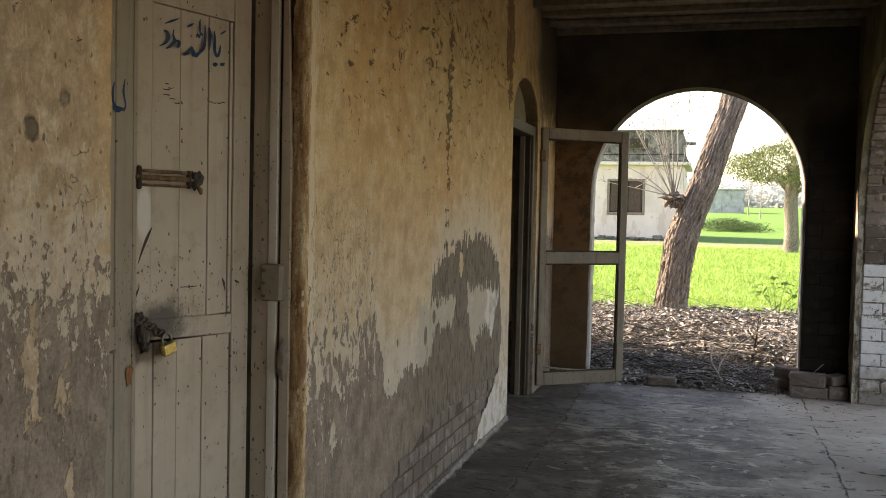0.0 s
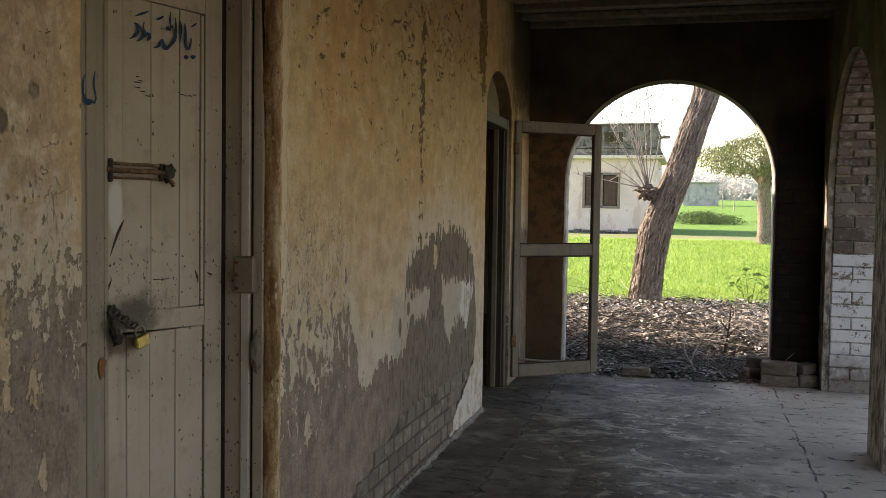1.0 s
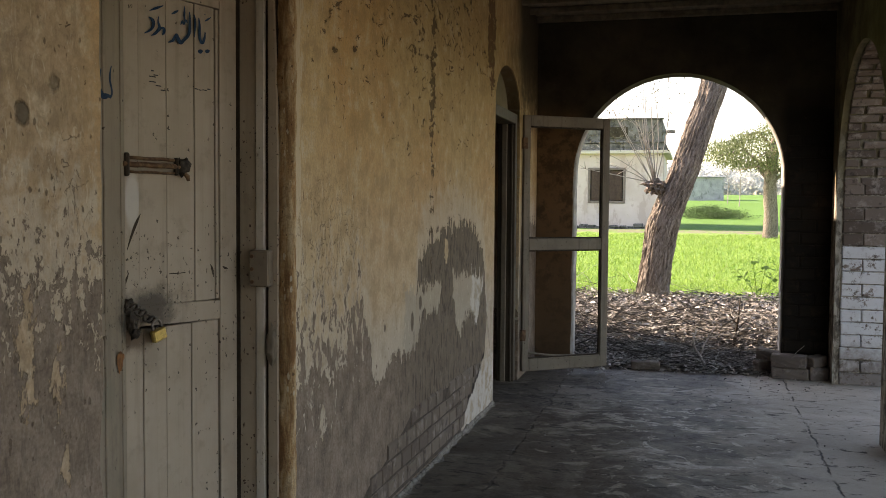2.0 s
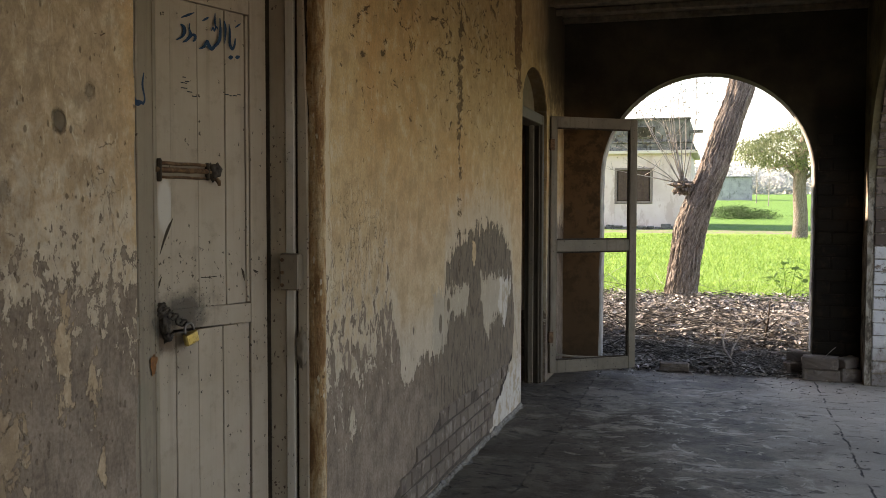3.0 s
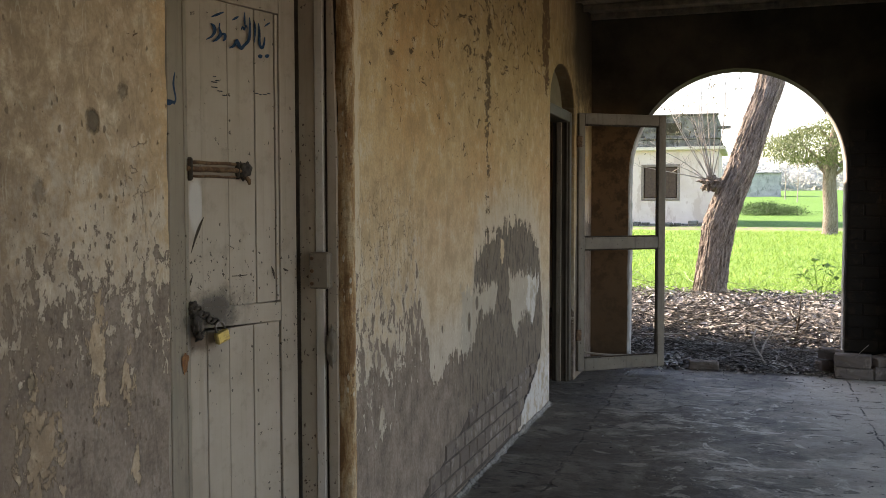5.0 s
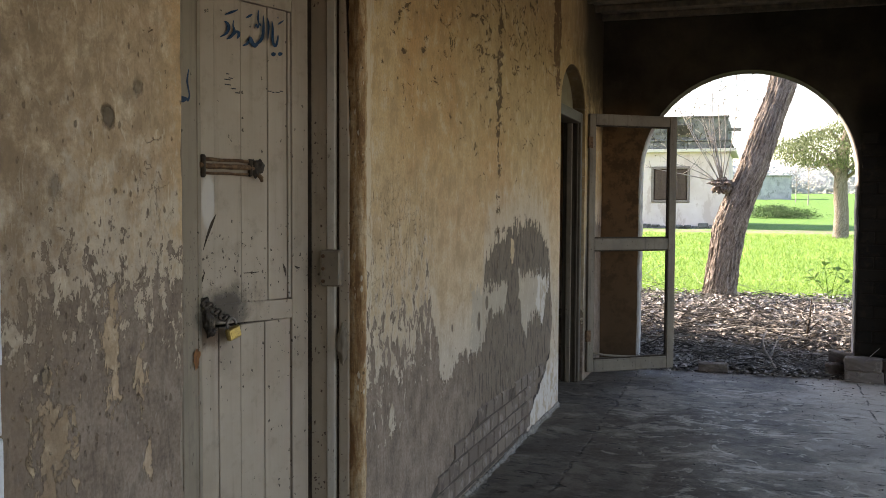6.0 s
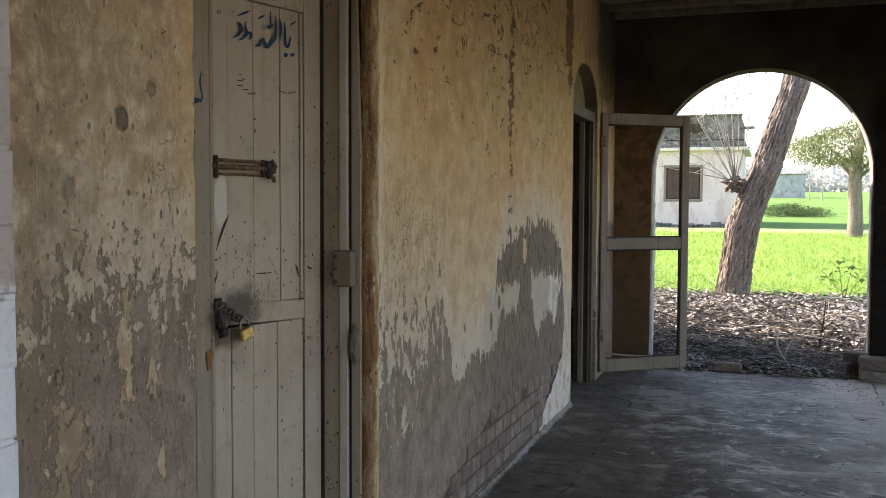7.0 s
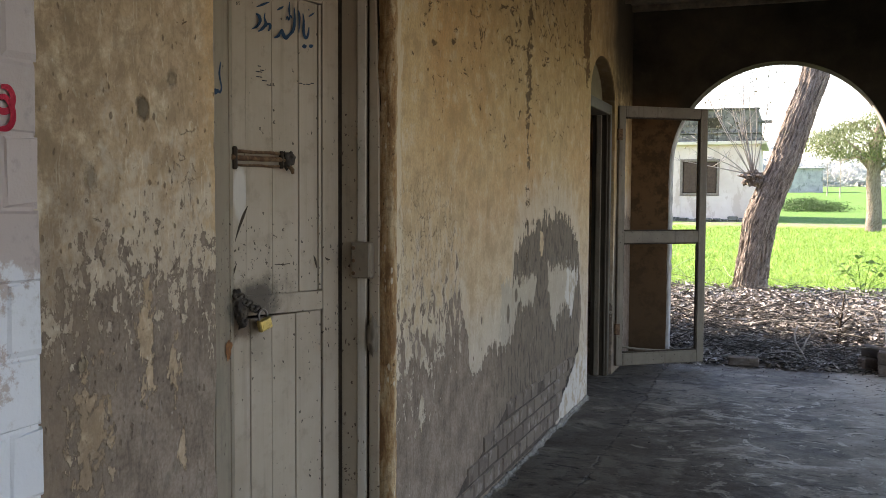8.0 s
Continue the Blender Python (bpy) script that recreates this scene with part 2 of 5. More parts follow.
    chip = k.flecks(k.scaled(1, 44, 30), k.times(k.step(k.z, 2.6, 1.6), 0.06), 0.05, 0.22)
    color = k.mix(k.times(chip, 0.6), color, (0.58, 0.52, 0.43))
    hole = k.most(k.spot(k.y, k.z, 1.976, 1.582, 0.018, 0.024, fine, 1.6, 0.3), k.times(k.spot(k.y, k.z, 2.075, 1.655, 0.014, 0.016, fine, 2.6, 0.6), 0.7))
    hole = k.most(hole, k.times(k.spot(k.y, k.z, 1.815, 1.43, 0.016, 0.022, fine, 2.6, 0.6), 0.7))
    hole = k.most(hole, k.times(k.spot(k.y, k.z, 1.781, 1.062, 0.012, 0.013, blot, 2.0, 0.3), 0.7))
    color = k.mix(k.times(hole, 0.8), color, (0.075, 0.062, 0.046))
    # browner stained column on the near part; darker high up by the end wall
    st = k.times(k.spot(k.y, k.z, 1.66, 1.3, 0.19, 1.6, drip, 1.2, 0.5), k.step(blot, 0.36, 0.60))
    color = k.mix(k.times(st, 0.6), color, (0.18, 0.125, 0.082))
    end_dark = k.times(k.step(k.plus(k.y, k.times(k.minus(big, 0.5), 0.9)), 6.9, 7.9), k.step(k.plus(k.z, k.times(k.minus(blot, 0.5), 0.6)), 2.05, 2.6))
    # darker reveal and soffit high in the second opening
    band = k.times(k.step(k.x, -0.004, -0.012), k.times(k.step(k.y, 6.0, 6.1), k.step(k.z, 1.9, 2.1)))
    end_dark = k.most(end_dark, k.times(band, 0.75))
    # dark olive above about 2 m beyond the second opening
    end_olive = k.times(k.step(k.plus(k.y, k.times(k.minus(big, 0.5), 0.4)), 7.45, 7.85), k.step(k.plus(k.z, k.times(k.minus(blot, 0.5), 0.7)), 2.0, 2.35))
    color = k.mix(k.times(end_olive, 0.72), color, (0.060, 0.050, 0.026))
    color = k.mix(k.times(end_dark, 0.85), color, (0.030, 0.026, 0.016))
    color = k.mix(split, color, (0.03, 0.024, 0.02))
    h = k.plus(k.times(paint, 0.55), k.plus(k.times(fine, 0.25), k.plus(k.times(grit, 0.18), k.times(blot, 0.35))))
    h = k.minus(h, k.plus(k.plus(k.times(dark, 0.5), k.times(k.most(dots, slash), 0.35)), k.plus(k.times(hole, 1.5), k.plus(k.times(crazed, 0.4), k.times(split, 1.2)))))
    return k.finish(color, 0.88, h, 0.9, 0.008, spec=0.25)


def plain_plaster(name, a, b, scale=3.0, rough=0.9, c=None):
    k = Nodes(name)
    n = k.noise(scale, 6, 0.65)
    f = k.noise(scale * 12, 4, 0.7)
    col = k.ramp(n, [(0.32, a), (0.68, b)])
    if c:
        col = k.mix(k.times(k.step(k.noise(scale * 2.3, 7, 0.7, k.scaled(1, 1, 0.45)), 0.54, 0.6), 0.8), col, c)
    return k.finish(col, rough, k.plus(k.times(f, 0.4), n), 0.6, 0.008, spec=0.2)


def soot_wall():
    k = Nodes("sooty_brickwork")
    n = k.noise(2.0, 6, 0.65)
    f = k.noise(40.0, 4, 0.7)
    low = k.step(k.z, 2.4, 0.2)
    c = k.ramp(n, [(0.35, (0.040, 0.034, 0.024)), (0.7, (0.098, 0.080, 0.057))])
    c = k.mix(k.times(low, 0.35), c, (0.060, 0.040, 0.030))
    # near black right of the arch, up to about 2.4 m
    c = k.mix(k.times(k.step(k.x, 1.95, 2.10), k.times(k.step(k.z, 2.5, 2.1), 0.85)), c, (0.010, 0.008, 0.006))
    # brown left of the arch, weaker towards the floor
    brown = k.times(k.step(k.plus(k.x, k.times(k.minus(n, 0.5), 0.15)), 0.45, 0.30), k.times(k.step(k.z, 2.35, 2.0), k.step(k.z, 0.0, 1.5, 0.45, 1.0)))
    c = k.mix(k.times(brown, 0.9), c, k.mix(k.noise(3.0, 5, 0.6), (0.27, 0.155, 0.080), (0.155, 0.092, 0.052)))
    c = k.mix(k.times(k.times(brown, k.step(k.noise(5.0, 7, 0.72), 0.46, 0.60)), 0.6), c, (0.034, 0.024, 0.017))
    c = k.mix(k.times(k.step(k.noise(9, 6, 0.7), 0.6, 0.68), 0.25), c, (0.11, 0.085, 0.065))
    return k.finish(c, 0.95, k.plus(n, k.times(f, 0.3)), 0.6, 0.008, spec=0.1)


def concrete_floor():
    k = Nodes("worn_concrete")
    n = k.noise(1.6, 8, 0.66, None, 0.8)
    m = k.noise(7.0, 8, 0.74)
    f = k.noise(60.0, 5, 0.75)
    sweep = k.noise(1.0, 8, 0.74, k.scaled(1.5, 1.8, 1), 1.8)
    brush = k.noise(1.0, 7, 0.74, k.scaled(2.6, 3.2, 1), 1.6)
    c = k.ramp(n, [(0.38, (0.066, 0.053, 0.040)), (0.50, (0.130, 0.109, 0.086)), (0.60, (0.215, 0.188, 0.156))])
    c = k.mix(k.times(k.step(m, 0.50, 0.58), 0.65), c, (0.045, 0.037, 0.029))
    c = k.mix(k.times(k.step(m, 0.50, 0.40), 0.5), c, (0.21, 0.188, 0.160))
    pale = k.times(k.step(sweep, 0.52, 0.60), k.step(n, 0.44, 0.54))
    c = k.mix(k.times(pale, 0.8), c, (0.44, 0.405, 0.36))
    streak = k.times(k.step(brush, 0.54, 0.60), k.spot(k.x, k.y, 1.25, 6.0, 0.75, 1.5, n, 1.8, 0.5))
    c = k.mix(k.times(streak, 0.85), c, (0.58, 0.545, 0.49))
    c = k.mix(k.times(k.step(f, 0.46, 0.58), 0.25), c, (0.026, 0.022, 0.018))
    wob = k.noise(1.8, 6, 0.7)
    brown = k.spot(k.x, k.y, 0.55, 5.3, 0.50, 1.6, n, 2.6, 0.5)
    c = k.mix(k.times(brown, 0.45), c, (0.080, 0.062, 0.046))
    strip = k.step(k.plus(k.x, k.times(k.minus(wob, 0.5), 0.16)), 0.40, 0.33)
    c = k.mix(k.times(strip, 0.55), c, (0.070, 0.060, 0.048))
    l1 = k.step(k.m("ABSOLUTE", k.plus(k.minus(k.x, 0.37), k.times(k.minus(wob, 0.5), 0.16))), 0.013, 0.003)
    l2 = k.step(k.m("ABSOLUTE", k.plus(k.minus(k.x, 2.065), k.times(k.minus(k.noise(2.6, 7, 0.78), 0.5), 0.10))), 0.009, 0.003)
    gap = k.step(k.noise(4.5, 6, 0.75), 0.44, 0.53)
    crack = k.most(k.times(l1, k.times(k.step(k.noise(5.5, 6, 0.75), 0.47, 0.55), 0.7)), k.times(l2, gap))
    # paler towards the arcade: the light from its arches is put into the colour
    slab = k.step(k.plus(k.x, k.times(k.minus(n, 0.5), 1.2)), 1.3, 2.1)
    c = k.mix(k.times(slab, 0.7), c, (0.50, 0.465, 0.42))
    c = k.mix(k.times(crack, 0.92), c, (0.018, 0.015, 0.012))
    chips = k.step(k.noise(1.0, 6, 0.75, k.scaled(6, 13, 1), 0.9), 0.585, 0.63)
    c = k.mix(k.times(chips, 0.85), c, (0.024, 0.021, 0.018))
    spall = k.flecks(k.scaled(7, 12, 1), 0.16, 0.08, 0.34, 0.9)
    c = k.mix(k.times(spall, 0.7), c, (0.030, 0.026, 0.021))
    h = k.minus(k.plus(k.times(f, 0.35), k.plus(k.times(m, 0.9), k.times(n, 0.5))), k.plus(k.times(crack, 1.2), k.times(k.most(chips, spall), 0.6)))
    shine = k.plus(0.48, k.plus(k.times(m, 0.30), k.times(k.most(chips, brown), 0.2)))
    c = k.mix(1.0, c, (1.04, 0.98, 0.88), "MULTIPLY")
    return k.finish(c, shine, h, 0.9, 0.014, spec=0.32)


def brick_mat(name, white_to, wob=0.02, raw=((0.17, 0.105, 0.08), (0.30, 0.225, 0.19)), lime=(0.66, 0.66, 0.66), patch=(0.33, 0.28, 0.245), scar=(0.085, 0.065, 0.055)):
    """Dirty brick, limewashed up to a height."""
    k = Nodes(name)
    r = k.random()
    c = k.ramp(r, [(0.0, raw[0]), (1.0, raw[1])])
    n = k.noise(9.0, 6, 0.7)
    c = k.mix(k.times(k.step(n, 0.5, 0.66), 0.6), c, patch)
    c = k.mix(k.times(k.step(k.noise(14.0, 5, 0.7), 0.56, 0.66), 0.7), c, scar)
    edge = k.plus(k.z, k.times(k.minus(k.noise(14.0, 5, 0.7), 0.5), wob * 4))
    w = k.step(edge, white_to + 0.008, white_to - 0.008)
    low = k.step(k.plus(k.z, k.times(k.minus(n, 0.5), 0.5)), 0.10, 0.42)
    w = k.times(w, k.plus(0.18, k.times(low, 0.82)))
    w = k.times(w, k.step(k.noise(11.0, 6, 0.75), 0.62, 0.54))
    tone = k.mix(k.noise(3.0, 5, 0.6), lime, tuple(v * 0.72 for v in lime))
    tone = k.mix(k.times(k.step(k.noise(22.0, 6, 0.72), 0.50, 0.64), 0.45), tone, (0.30, 0.26, 0.23))
    c = k.mix(w, c, tone)
    f = k.noise(55.0, 4, 0.7)
    return k.finish(c, 0.9, k.plus(n, k.times(f, 0.4)), 0.7, 0.006, spec=0.2)


def painted_wood(name, a, b, chip=(0.05, 0.035, 0.022), chips=0.0, scale=1.0, dirt=0.4, lock=False):
    k = Nodes(name)
    g = k.noise(1.0, 5, 0.6, k.scaled(30 * scale, 30 * scale, 1.6 * scale))
    n = k.noise(2.5 * scale, 6, 0.65)
    m = k.noise(14.0, 6, 0.7)
    c = k.ramp(n, [(0.3, a), (0.7, b)])
    c = k.mix(k.times(k.step(g, 0.52, 0.75), dirt), c, tuple(v * 0.6 for v in a))
    c = k.mix(k.times(k.step(m, 0.52, 0.68), 0.30), c, tuple(v * 0.55 for v in a))
    where = k.noise(2.6, 4, 0.6)
    share = k.plus(k.times(k.step(where, 0.42, 0.62), 0.10 + chips), 0.02 + chips * 0.5)
    if lock:
        belt = k.times(k.step(k.z, 0.70, 1.02), k.step(k.z, 1.42, 1.12))
        share = k.plus(share, k.times(belt, k.step(where, 0.36, 0.54, 0.26, 0.75)))
    ch = k.most(k.flecks(k.scaled(84, 84, 66), share, 0.08, 0.36, 1.3), k.flecks(k.scaled(52, 52, 24), k.times(share, 0.35), 0.04, 0.26, 1.4))
    c = k.mix(k.times(ch, 0.92), c, chip)
    if lock:
        smear = k.noise(1.0, 6, 0.7, k.scaled(10, 10, 10))
        st = k.spot(k.y, k.z, 2.910, 1.065, 0.105, 0.060, smear, 2.6, 0.6)
        st2 = k.spot(k.y, k.z, 2.885, 0.975, 0.060, 0.035, smear, 1.6, 0.6)
        st3 = k.spot(k.y, k.z, 2.835, 1.035, 0.035, 0.075, smear, 1.6, 0.5)
        c = k.mix(k.times(st, 0.88), c, (0.050, 0.041, 0.032))
        c = k.mix(k.times(st3, 0.92), c, (0.030, 0.024, 0.018))
        c = k.mix(k.times(st2, 0.85), c, (0.085, 0.048, 0.024))
        sc = k.spot(k.y, k.z, 2.856, 1.405, 0.026, 0.085, smear, 0.9, 0.3)
        c = k.mix(k.times(sc, 0.65), c, (0.54, 0.52, 0.49))
        sm = k.spot(k.y, k.z, 3.00, 1.60, 0.07, 0.035, smear, 2.8, 0.8)
        c = k.mix(k.times(k.times(sm, k.step(smear, 0.50, 0.58)), 0.5), c, (0.15, 0.12, 0.085))
        lw = k.spot(k.y, k.z, 2.70, 0.82, 0.05, 0.06, smear, 1.0, 0.5)
        c = k.mix(k.times(lw, 0.45), c, (0.18, 0.165, 0.125))
        low = k.spot(k.y, k.z, 2.93, 0.93, 0.05, 0.07, smear, 2.2, 0.7)
        c = k.mix(k.times(low, 0.4), c, (0.16, 0.13, 0.10))
    h = k.minus(k.plus(k.times(g, 0.3), k.plus(k.times(n, 0.2), k.times(m, 0.15))), k.times(ch, 0.7))
    return k.finish(c, 0.62, h, 0.6, 0.005, spec=0.35)


def raw_wood(name, a, b, grain=18.0, rough=0.85):
    k = Nodes(name)
    g = k.noise(1.0, 6, 0.65, k.scaled(grain, 3, grain))
    n = k.noise(3.0, 4, 0.6)
    c = k.ramp(k.plus(k.times(g, 0.7), k.times(n, 0.3)), [(0.32, a), (0.66, b)])
    return k.finish(c, rough, g, 0.6, 0.006, spec=0.2)


def metal_mat(name, color, rough, rust=None, amount=0.5, metal=1.0):
    k = Nodes(name)
    n = k.noise(40.0, 5, 0.7)
    c = color
    mt = metal
    if rust:
        f = k.step(n, amount + 0.08, amount - 0.08)
        c = k.mix(f, color, rust)
        mt = k.times(k.minus(1.0, f), metal)
    return k.finish(c, k.plus(rough, k.times(n, 0.2)), n, 0.4, 0.002, metal=mt)


def bark_mat():
    k = Nodes("furrowed_bark")
    lean = k.add("ShaderNodeCombineXYZ", k.minus(k.x, k.times(k.z, 0.30)), k.y, k.z).outputs[0]
    n = k.noise(1.0, 7, 0.74, k.scaled(46, 46, 13.0, lean), 0.8)
    w = k.noise(1.0, 5, 0.65, k.scaled(22, 22, 4.5, lean), 1.4)
    m = k.noise(3.0, 5, 0.6)
    v = k.plus(k.times(n, 0.65), k.times(w, 0.35))
    c = k.ramp(v, [(0.38, (0.060, 0.048, 0.039)), (0.45, (0.150, 0.122, 0.101)), (0.53, (0.265, 0.222, 0.188)), (0.62, (0.42, 0.365, 0.315))])
    c = k.mix(k.times(k.step(m, 0.52, 0.7), 0.3), c, (0.27, 0.225, 0.19))
    return k.finish(c, 0.95, k.plus(v, k.times(k.noise(90, 4, 0.7), 0.15)), 1.0, 0.05, spec=0.1)


def leaf_mat(name, a, b, glow=0.35):
    """Leaves that let some light through."""
    k = Nodes(name)
    c = k.ramp(k.island(), [(0.0, a), (1.0, b)])
    mat = k.finish(c, 0.55, spec=0.3)
    t = k.add("ShaderNodeBsdfTranslucent", c)
    mx = k.add("ShaderNodeMixShader", glow)
    k.tree.links.new(k.out.outputs[0], mx.inputs[1])
    k.tree.links.new(t.outputs[0], mx.inputs[2])
    k.tree.links.new(mx.outputs[0], k.tree.nodes["Material Output"].inputs["Surface"])
    return mat


def litter_mat(name, stops, rough=0.7):
    k = Nodes(name)
    c = k.ramp(k.island(), stops)
    c = k.mix(k.times(k.noise(30, 4, 0.7), 0.3), c, (0.042, 0.041, 0.036))
    return k.finish(c, rough, spec=0.3)


def field_mat():
    k = Nodes("young_wheat_field")
    n = k.noise(0.35, 6, 0.6)
    f = k.noise(9.0, 5, 0.7, k.scaled(1, 0.5, 1))
    c = k.ramp(k.plus(k.times(n, 0.5), k.times(f, 0.5)), [(0.40, (0.090, 0.19, 0.032)), (0.50, (0.15, 0.275, 0.055)), (0.60, (0.23, 0.345, 0.085))])
    c = k.mix(k.step(k.y, 38.0, 46.0), c, k.ramp(f, [(0.42, (0.065, 0.155, 0.030)), (0.58, (0.13, 0.25, 0.055))]))
    # bare earth, mostly unseen, lightened to bounce warm light into the veranda
    soil = k.step(k.plus(k.y, k.times(k.minus(k.noise(1.5, 5, 0.7), 0.5), 2.0)), 13.3, 12.6)
    side = k.most(soil, k.times(k.times(k.step(k.x, 7.0, 9.0), k.step(k.x, 60.0, 50.0)), k.step(k.y, 24.0, 18.0)))
    c = k.mix(side, c, k.ramp(k.noise(1.3, 6, 0.7), [(0.35, (0.20, 0.16, 0.12)), (0.65, (0.33, 0.28, 0.215))]))
    d = k.m("ABSOLUTE", k.minus(k.plus(k.y, k.times(k.minus(k.noise(0.8, 5, 0.7), 0.5), 1.6)), 42.6))
    path = k.times(k.step(d, 2.6, 1.2), k.step(k.noise(2.2, 6, 0.75), 0.40, 0.52))
    c = k.mix(k.times(path, 0.8), c, (0.20, 0.172, 0.14))
    return k.finish(c, 0.9, f, 0.7, 0.06, spec=0.15)


WALL = peeling_wall()
NEARBLACK = soot_wall()
FLOOR = concrete_floor()
def arcade_wall():
    k = Nodes("old_olive_plaster")
    n = k.noise(2.5, 7, 0.66)
    f = k.noise(1.0, 6, 0.65, k.scaled(20, 20, 8), 0.3)
    g = k.noise(70, 4, 0.7)
    # dark olive high up, paler flaking plaster below about 2 m
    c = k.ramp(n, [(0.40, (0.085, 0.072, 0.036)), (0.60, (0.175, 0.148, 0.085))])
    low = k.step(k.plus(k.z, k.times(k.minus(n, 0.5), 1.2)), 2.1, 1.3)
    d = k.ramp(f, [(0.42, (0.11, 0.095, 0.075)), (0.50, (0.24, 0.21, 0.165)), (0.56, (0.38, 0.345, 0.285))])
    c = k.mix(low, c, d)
    c = k.mix(k.times(k.step(k.noise(9, 6, 0.7), 0.56, 0.62), 0.6), c, (0.06, 0.05, 0.035))
    return k.finish(c, 0.9, k.plus(f, k.times(g, 0.3)), 0.7, 0.008, spec=0.2)


def ochre_edge():
    """Broken plaster arris: ochre limewash, brown where it has worn, pale where it has chipped."""
    k = Nodes("ochre_plaster_edge")
    n = k.noise(1.0, 6, 0.68, k.scaled(30, 30, 7), 0.4)
    f = k.noise(60.0, 5, 0.72)
    c = k.ramp(n, [(0.36, (0.24, 0.130, 0.062)), (0.48, (0.42, 0.265, 0.135)), (0.60, (0.55, 0.42, 0.265))])
    c = k.mix(k.times(k.step(f, 0.50, 0.62), 0.4), c, (0.20, 0.135, 0.08))
    c = k.mix(k.times(k.flecks(k.scaled(70, 70, 28), 0.30, 0.06, 0.40), 0.8), c, (0.62, 0.54, 0.41))
    c = k.mix(k.times(k.flecks(k.scaled(55, 55, 34), 0.20, 0.06, 0.36), 0.8), c, (0.10, 0.062, 0.036))
    return k.finish(c, 0.9, k.plus(n, k.times(f, 0.5)), 1.0, 0.012, spec=0.2)


DIM = arcade_wall()
REVEAL = plain_plaster("whitewashed_reveal", (0.20, 0.18, 0.16), (0.46, 0.44, 0.41), 6)
ORANGE = ochre_edge()
LUNET = plain_plaster("lunette_plaster", (0.15, 0.132, 0.085), (0.24, 0.215, 0.15), 4)
JAMBB = brick_mat("half_limewashed_brick", 1.10, 0.02, ((0.095, 0.072, 0.058), (0.20, 0.158, 0.130)), patch=(0.34, 0.295, 0.26), scar=(0.045, 0.036, 0.030))
PIERB = brick_mat("limewashed_pier_brick", 1.30, 0.04, ((0.40, 0.335, 0.31), (0.44, 0.375, 0.35)), (0.70, 0.71, 0.74), patch=(0.45, 0.40, 0.38), scar=(0.31, 0.265, 0.25))
NEARBLACKB = brick_mat("soot_black_brick", -5.0, 0.02, ((0.010, 0.008, 0.006), (0.018, 0.014, 0.010)), patch=(0.036, 0.025, 0.016), scar=(0.008, 0.006, 0.005))
RAWB = brick_mat("bare_brick", -5.0, 0.02, ((0.125, 0.098, 0.078), (0.185, 0.148, 0.120)))
LOOSEB = brick_mat("loose_dusty_brick", -5.0, 0.02, ((0.12, 0.096, 0.080), (0.19, 0.158, 0.135)))
DOORP = painted_wood("chipped_cream_door_paint", (0.325, 0.262, 0.197), (0.408, 0.343, 0.272), chips=0.045, lock=True, dirt=0.35)
DOORG = painted_wood("grey_green_door_paint", (0.228, 0.183, 0.135), (0.295, 0.245, 0.188), chips=0.0, lock=True)
FRAMEP = painted_wood("dirty_brown_frame_paint", (0.31, 0.248, 0.182), (0.40, 0.330, 0.255), chip=(0.075, 0.040, 0.023), chips=0.34)
STRIPP = painted_wood("flaking_pale_strip_paint", (0.43, 0.385, 0.315), (0.55, 0.505, 0.435), chips=0.28)
SCREENP = painted_wood("weathered_screen_door_paint", (0.138, 0.115, 0.086), (0.235, 0.200, 0.153), chips=0.16, dirt=0.6)
POSTP = painted_wood("grimy_dark_frame_paint", (0.048, 0.038, 0.027), (0.098, 0.079, 0.057), chips=0.06)
DARKW = raw_wood("dark_old_wood", (0.028, 0.021, 0.015), (0.075, 0.058, 0.042))
CEILW = raw_wood("smoke_dark_planks", (0.10, 0.083, 0.060), (0.27, 0.224, 0.163))
IRON = metal_mat("rusty_iron", (0.17, 0.100, 0.050), 0.7, (0.085, 0.040, 0.016), 0.52, 0.15)
RUST = metal_mat("orange_rust", (0.24, 0.10, 0.03), 0.8, (0.15, 0.06, 0.02), 0.5, 0.0)
CRUST = metal_mat("black_crusted_iron", (0.060, 0.046, 0.034), 0.7, (0.026, 0.019, 0.014), 0.5, 0.2)
BRASS = metal_mat("worn_brass", (0.55, 0.42, 0.15), 0.30, (0.35, 0.24, 0.08), 0.42)
STEEL = metal_mat("dull_steel", (0.20, 0.18, 0.16), 0.45)
BLUE = plain_plaster("blue_letter_paint", (0.018, 0.045, 0.09), (0.03, 0.065, 0.12), 30)
INK = plain_plaster("dark_ink", (0.03, 0.03, 0.035), (0.05, 0.05, 0.055), 30)
RED = plain_plaster("red_brush_paint", (0.30, 0.012, 0.03), (0.40, 0.03, 0.05), 20)
BARK = bark_mat()
TWIG = litter_mat("dead_twigs", [(0.0, (0.020, 0.018, 0.014)), (0.45, (0.090, 0.080, 0.066)), (0.75, (0.27, 0.245, 0.21)), (1.0, (0.62, 0.59, 0.54))])
LITTER = litter_mat("dry_leaves", [(0.0, (0.022, 0.019, 0.016)), (0.34, (0.100, 0.088, 0.074)), (0.64, (0.31, 0.275, 0.24)), (1.0, (0.74, 0.70, 0.64))], 0.45)
PALE = raw_wood("bleached_branch", (0.22, 0.195, 0.17), (0.44, 0.40, 0.355))
LEAF = leaf_mat("tree_leaves", (0.060, 0.085, 0.035), (0.26, 0.295, 0.15), 0.35)
SCRUB = leaf_mat("dark_scrub_leaves", (0.020, 0.052, 0.014), (0.065, 0.125, 0.035), 0.2)
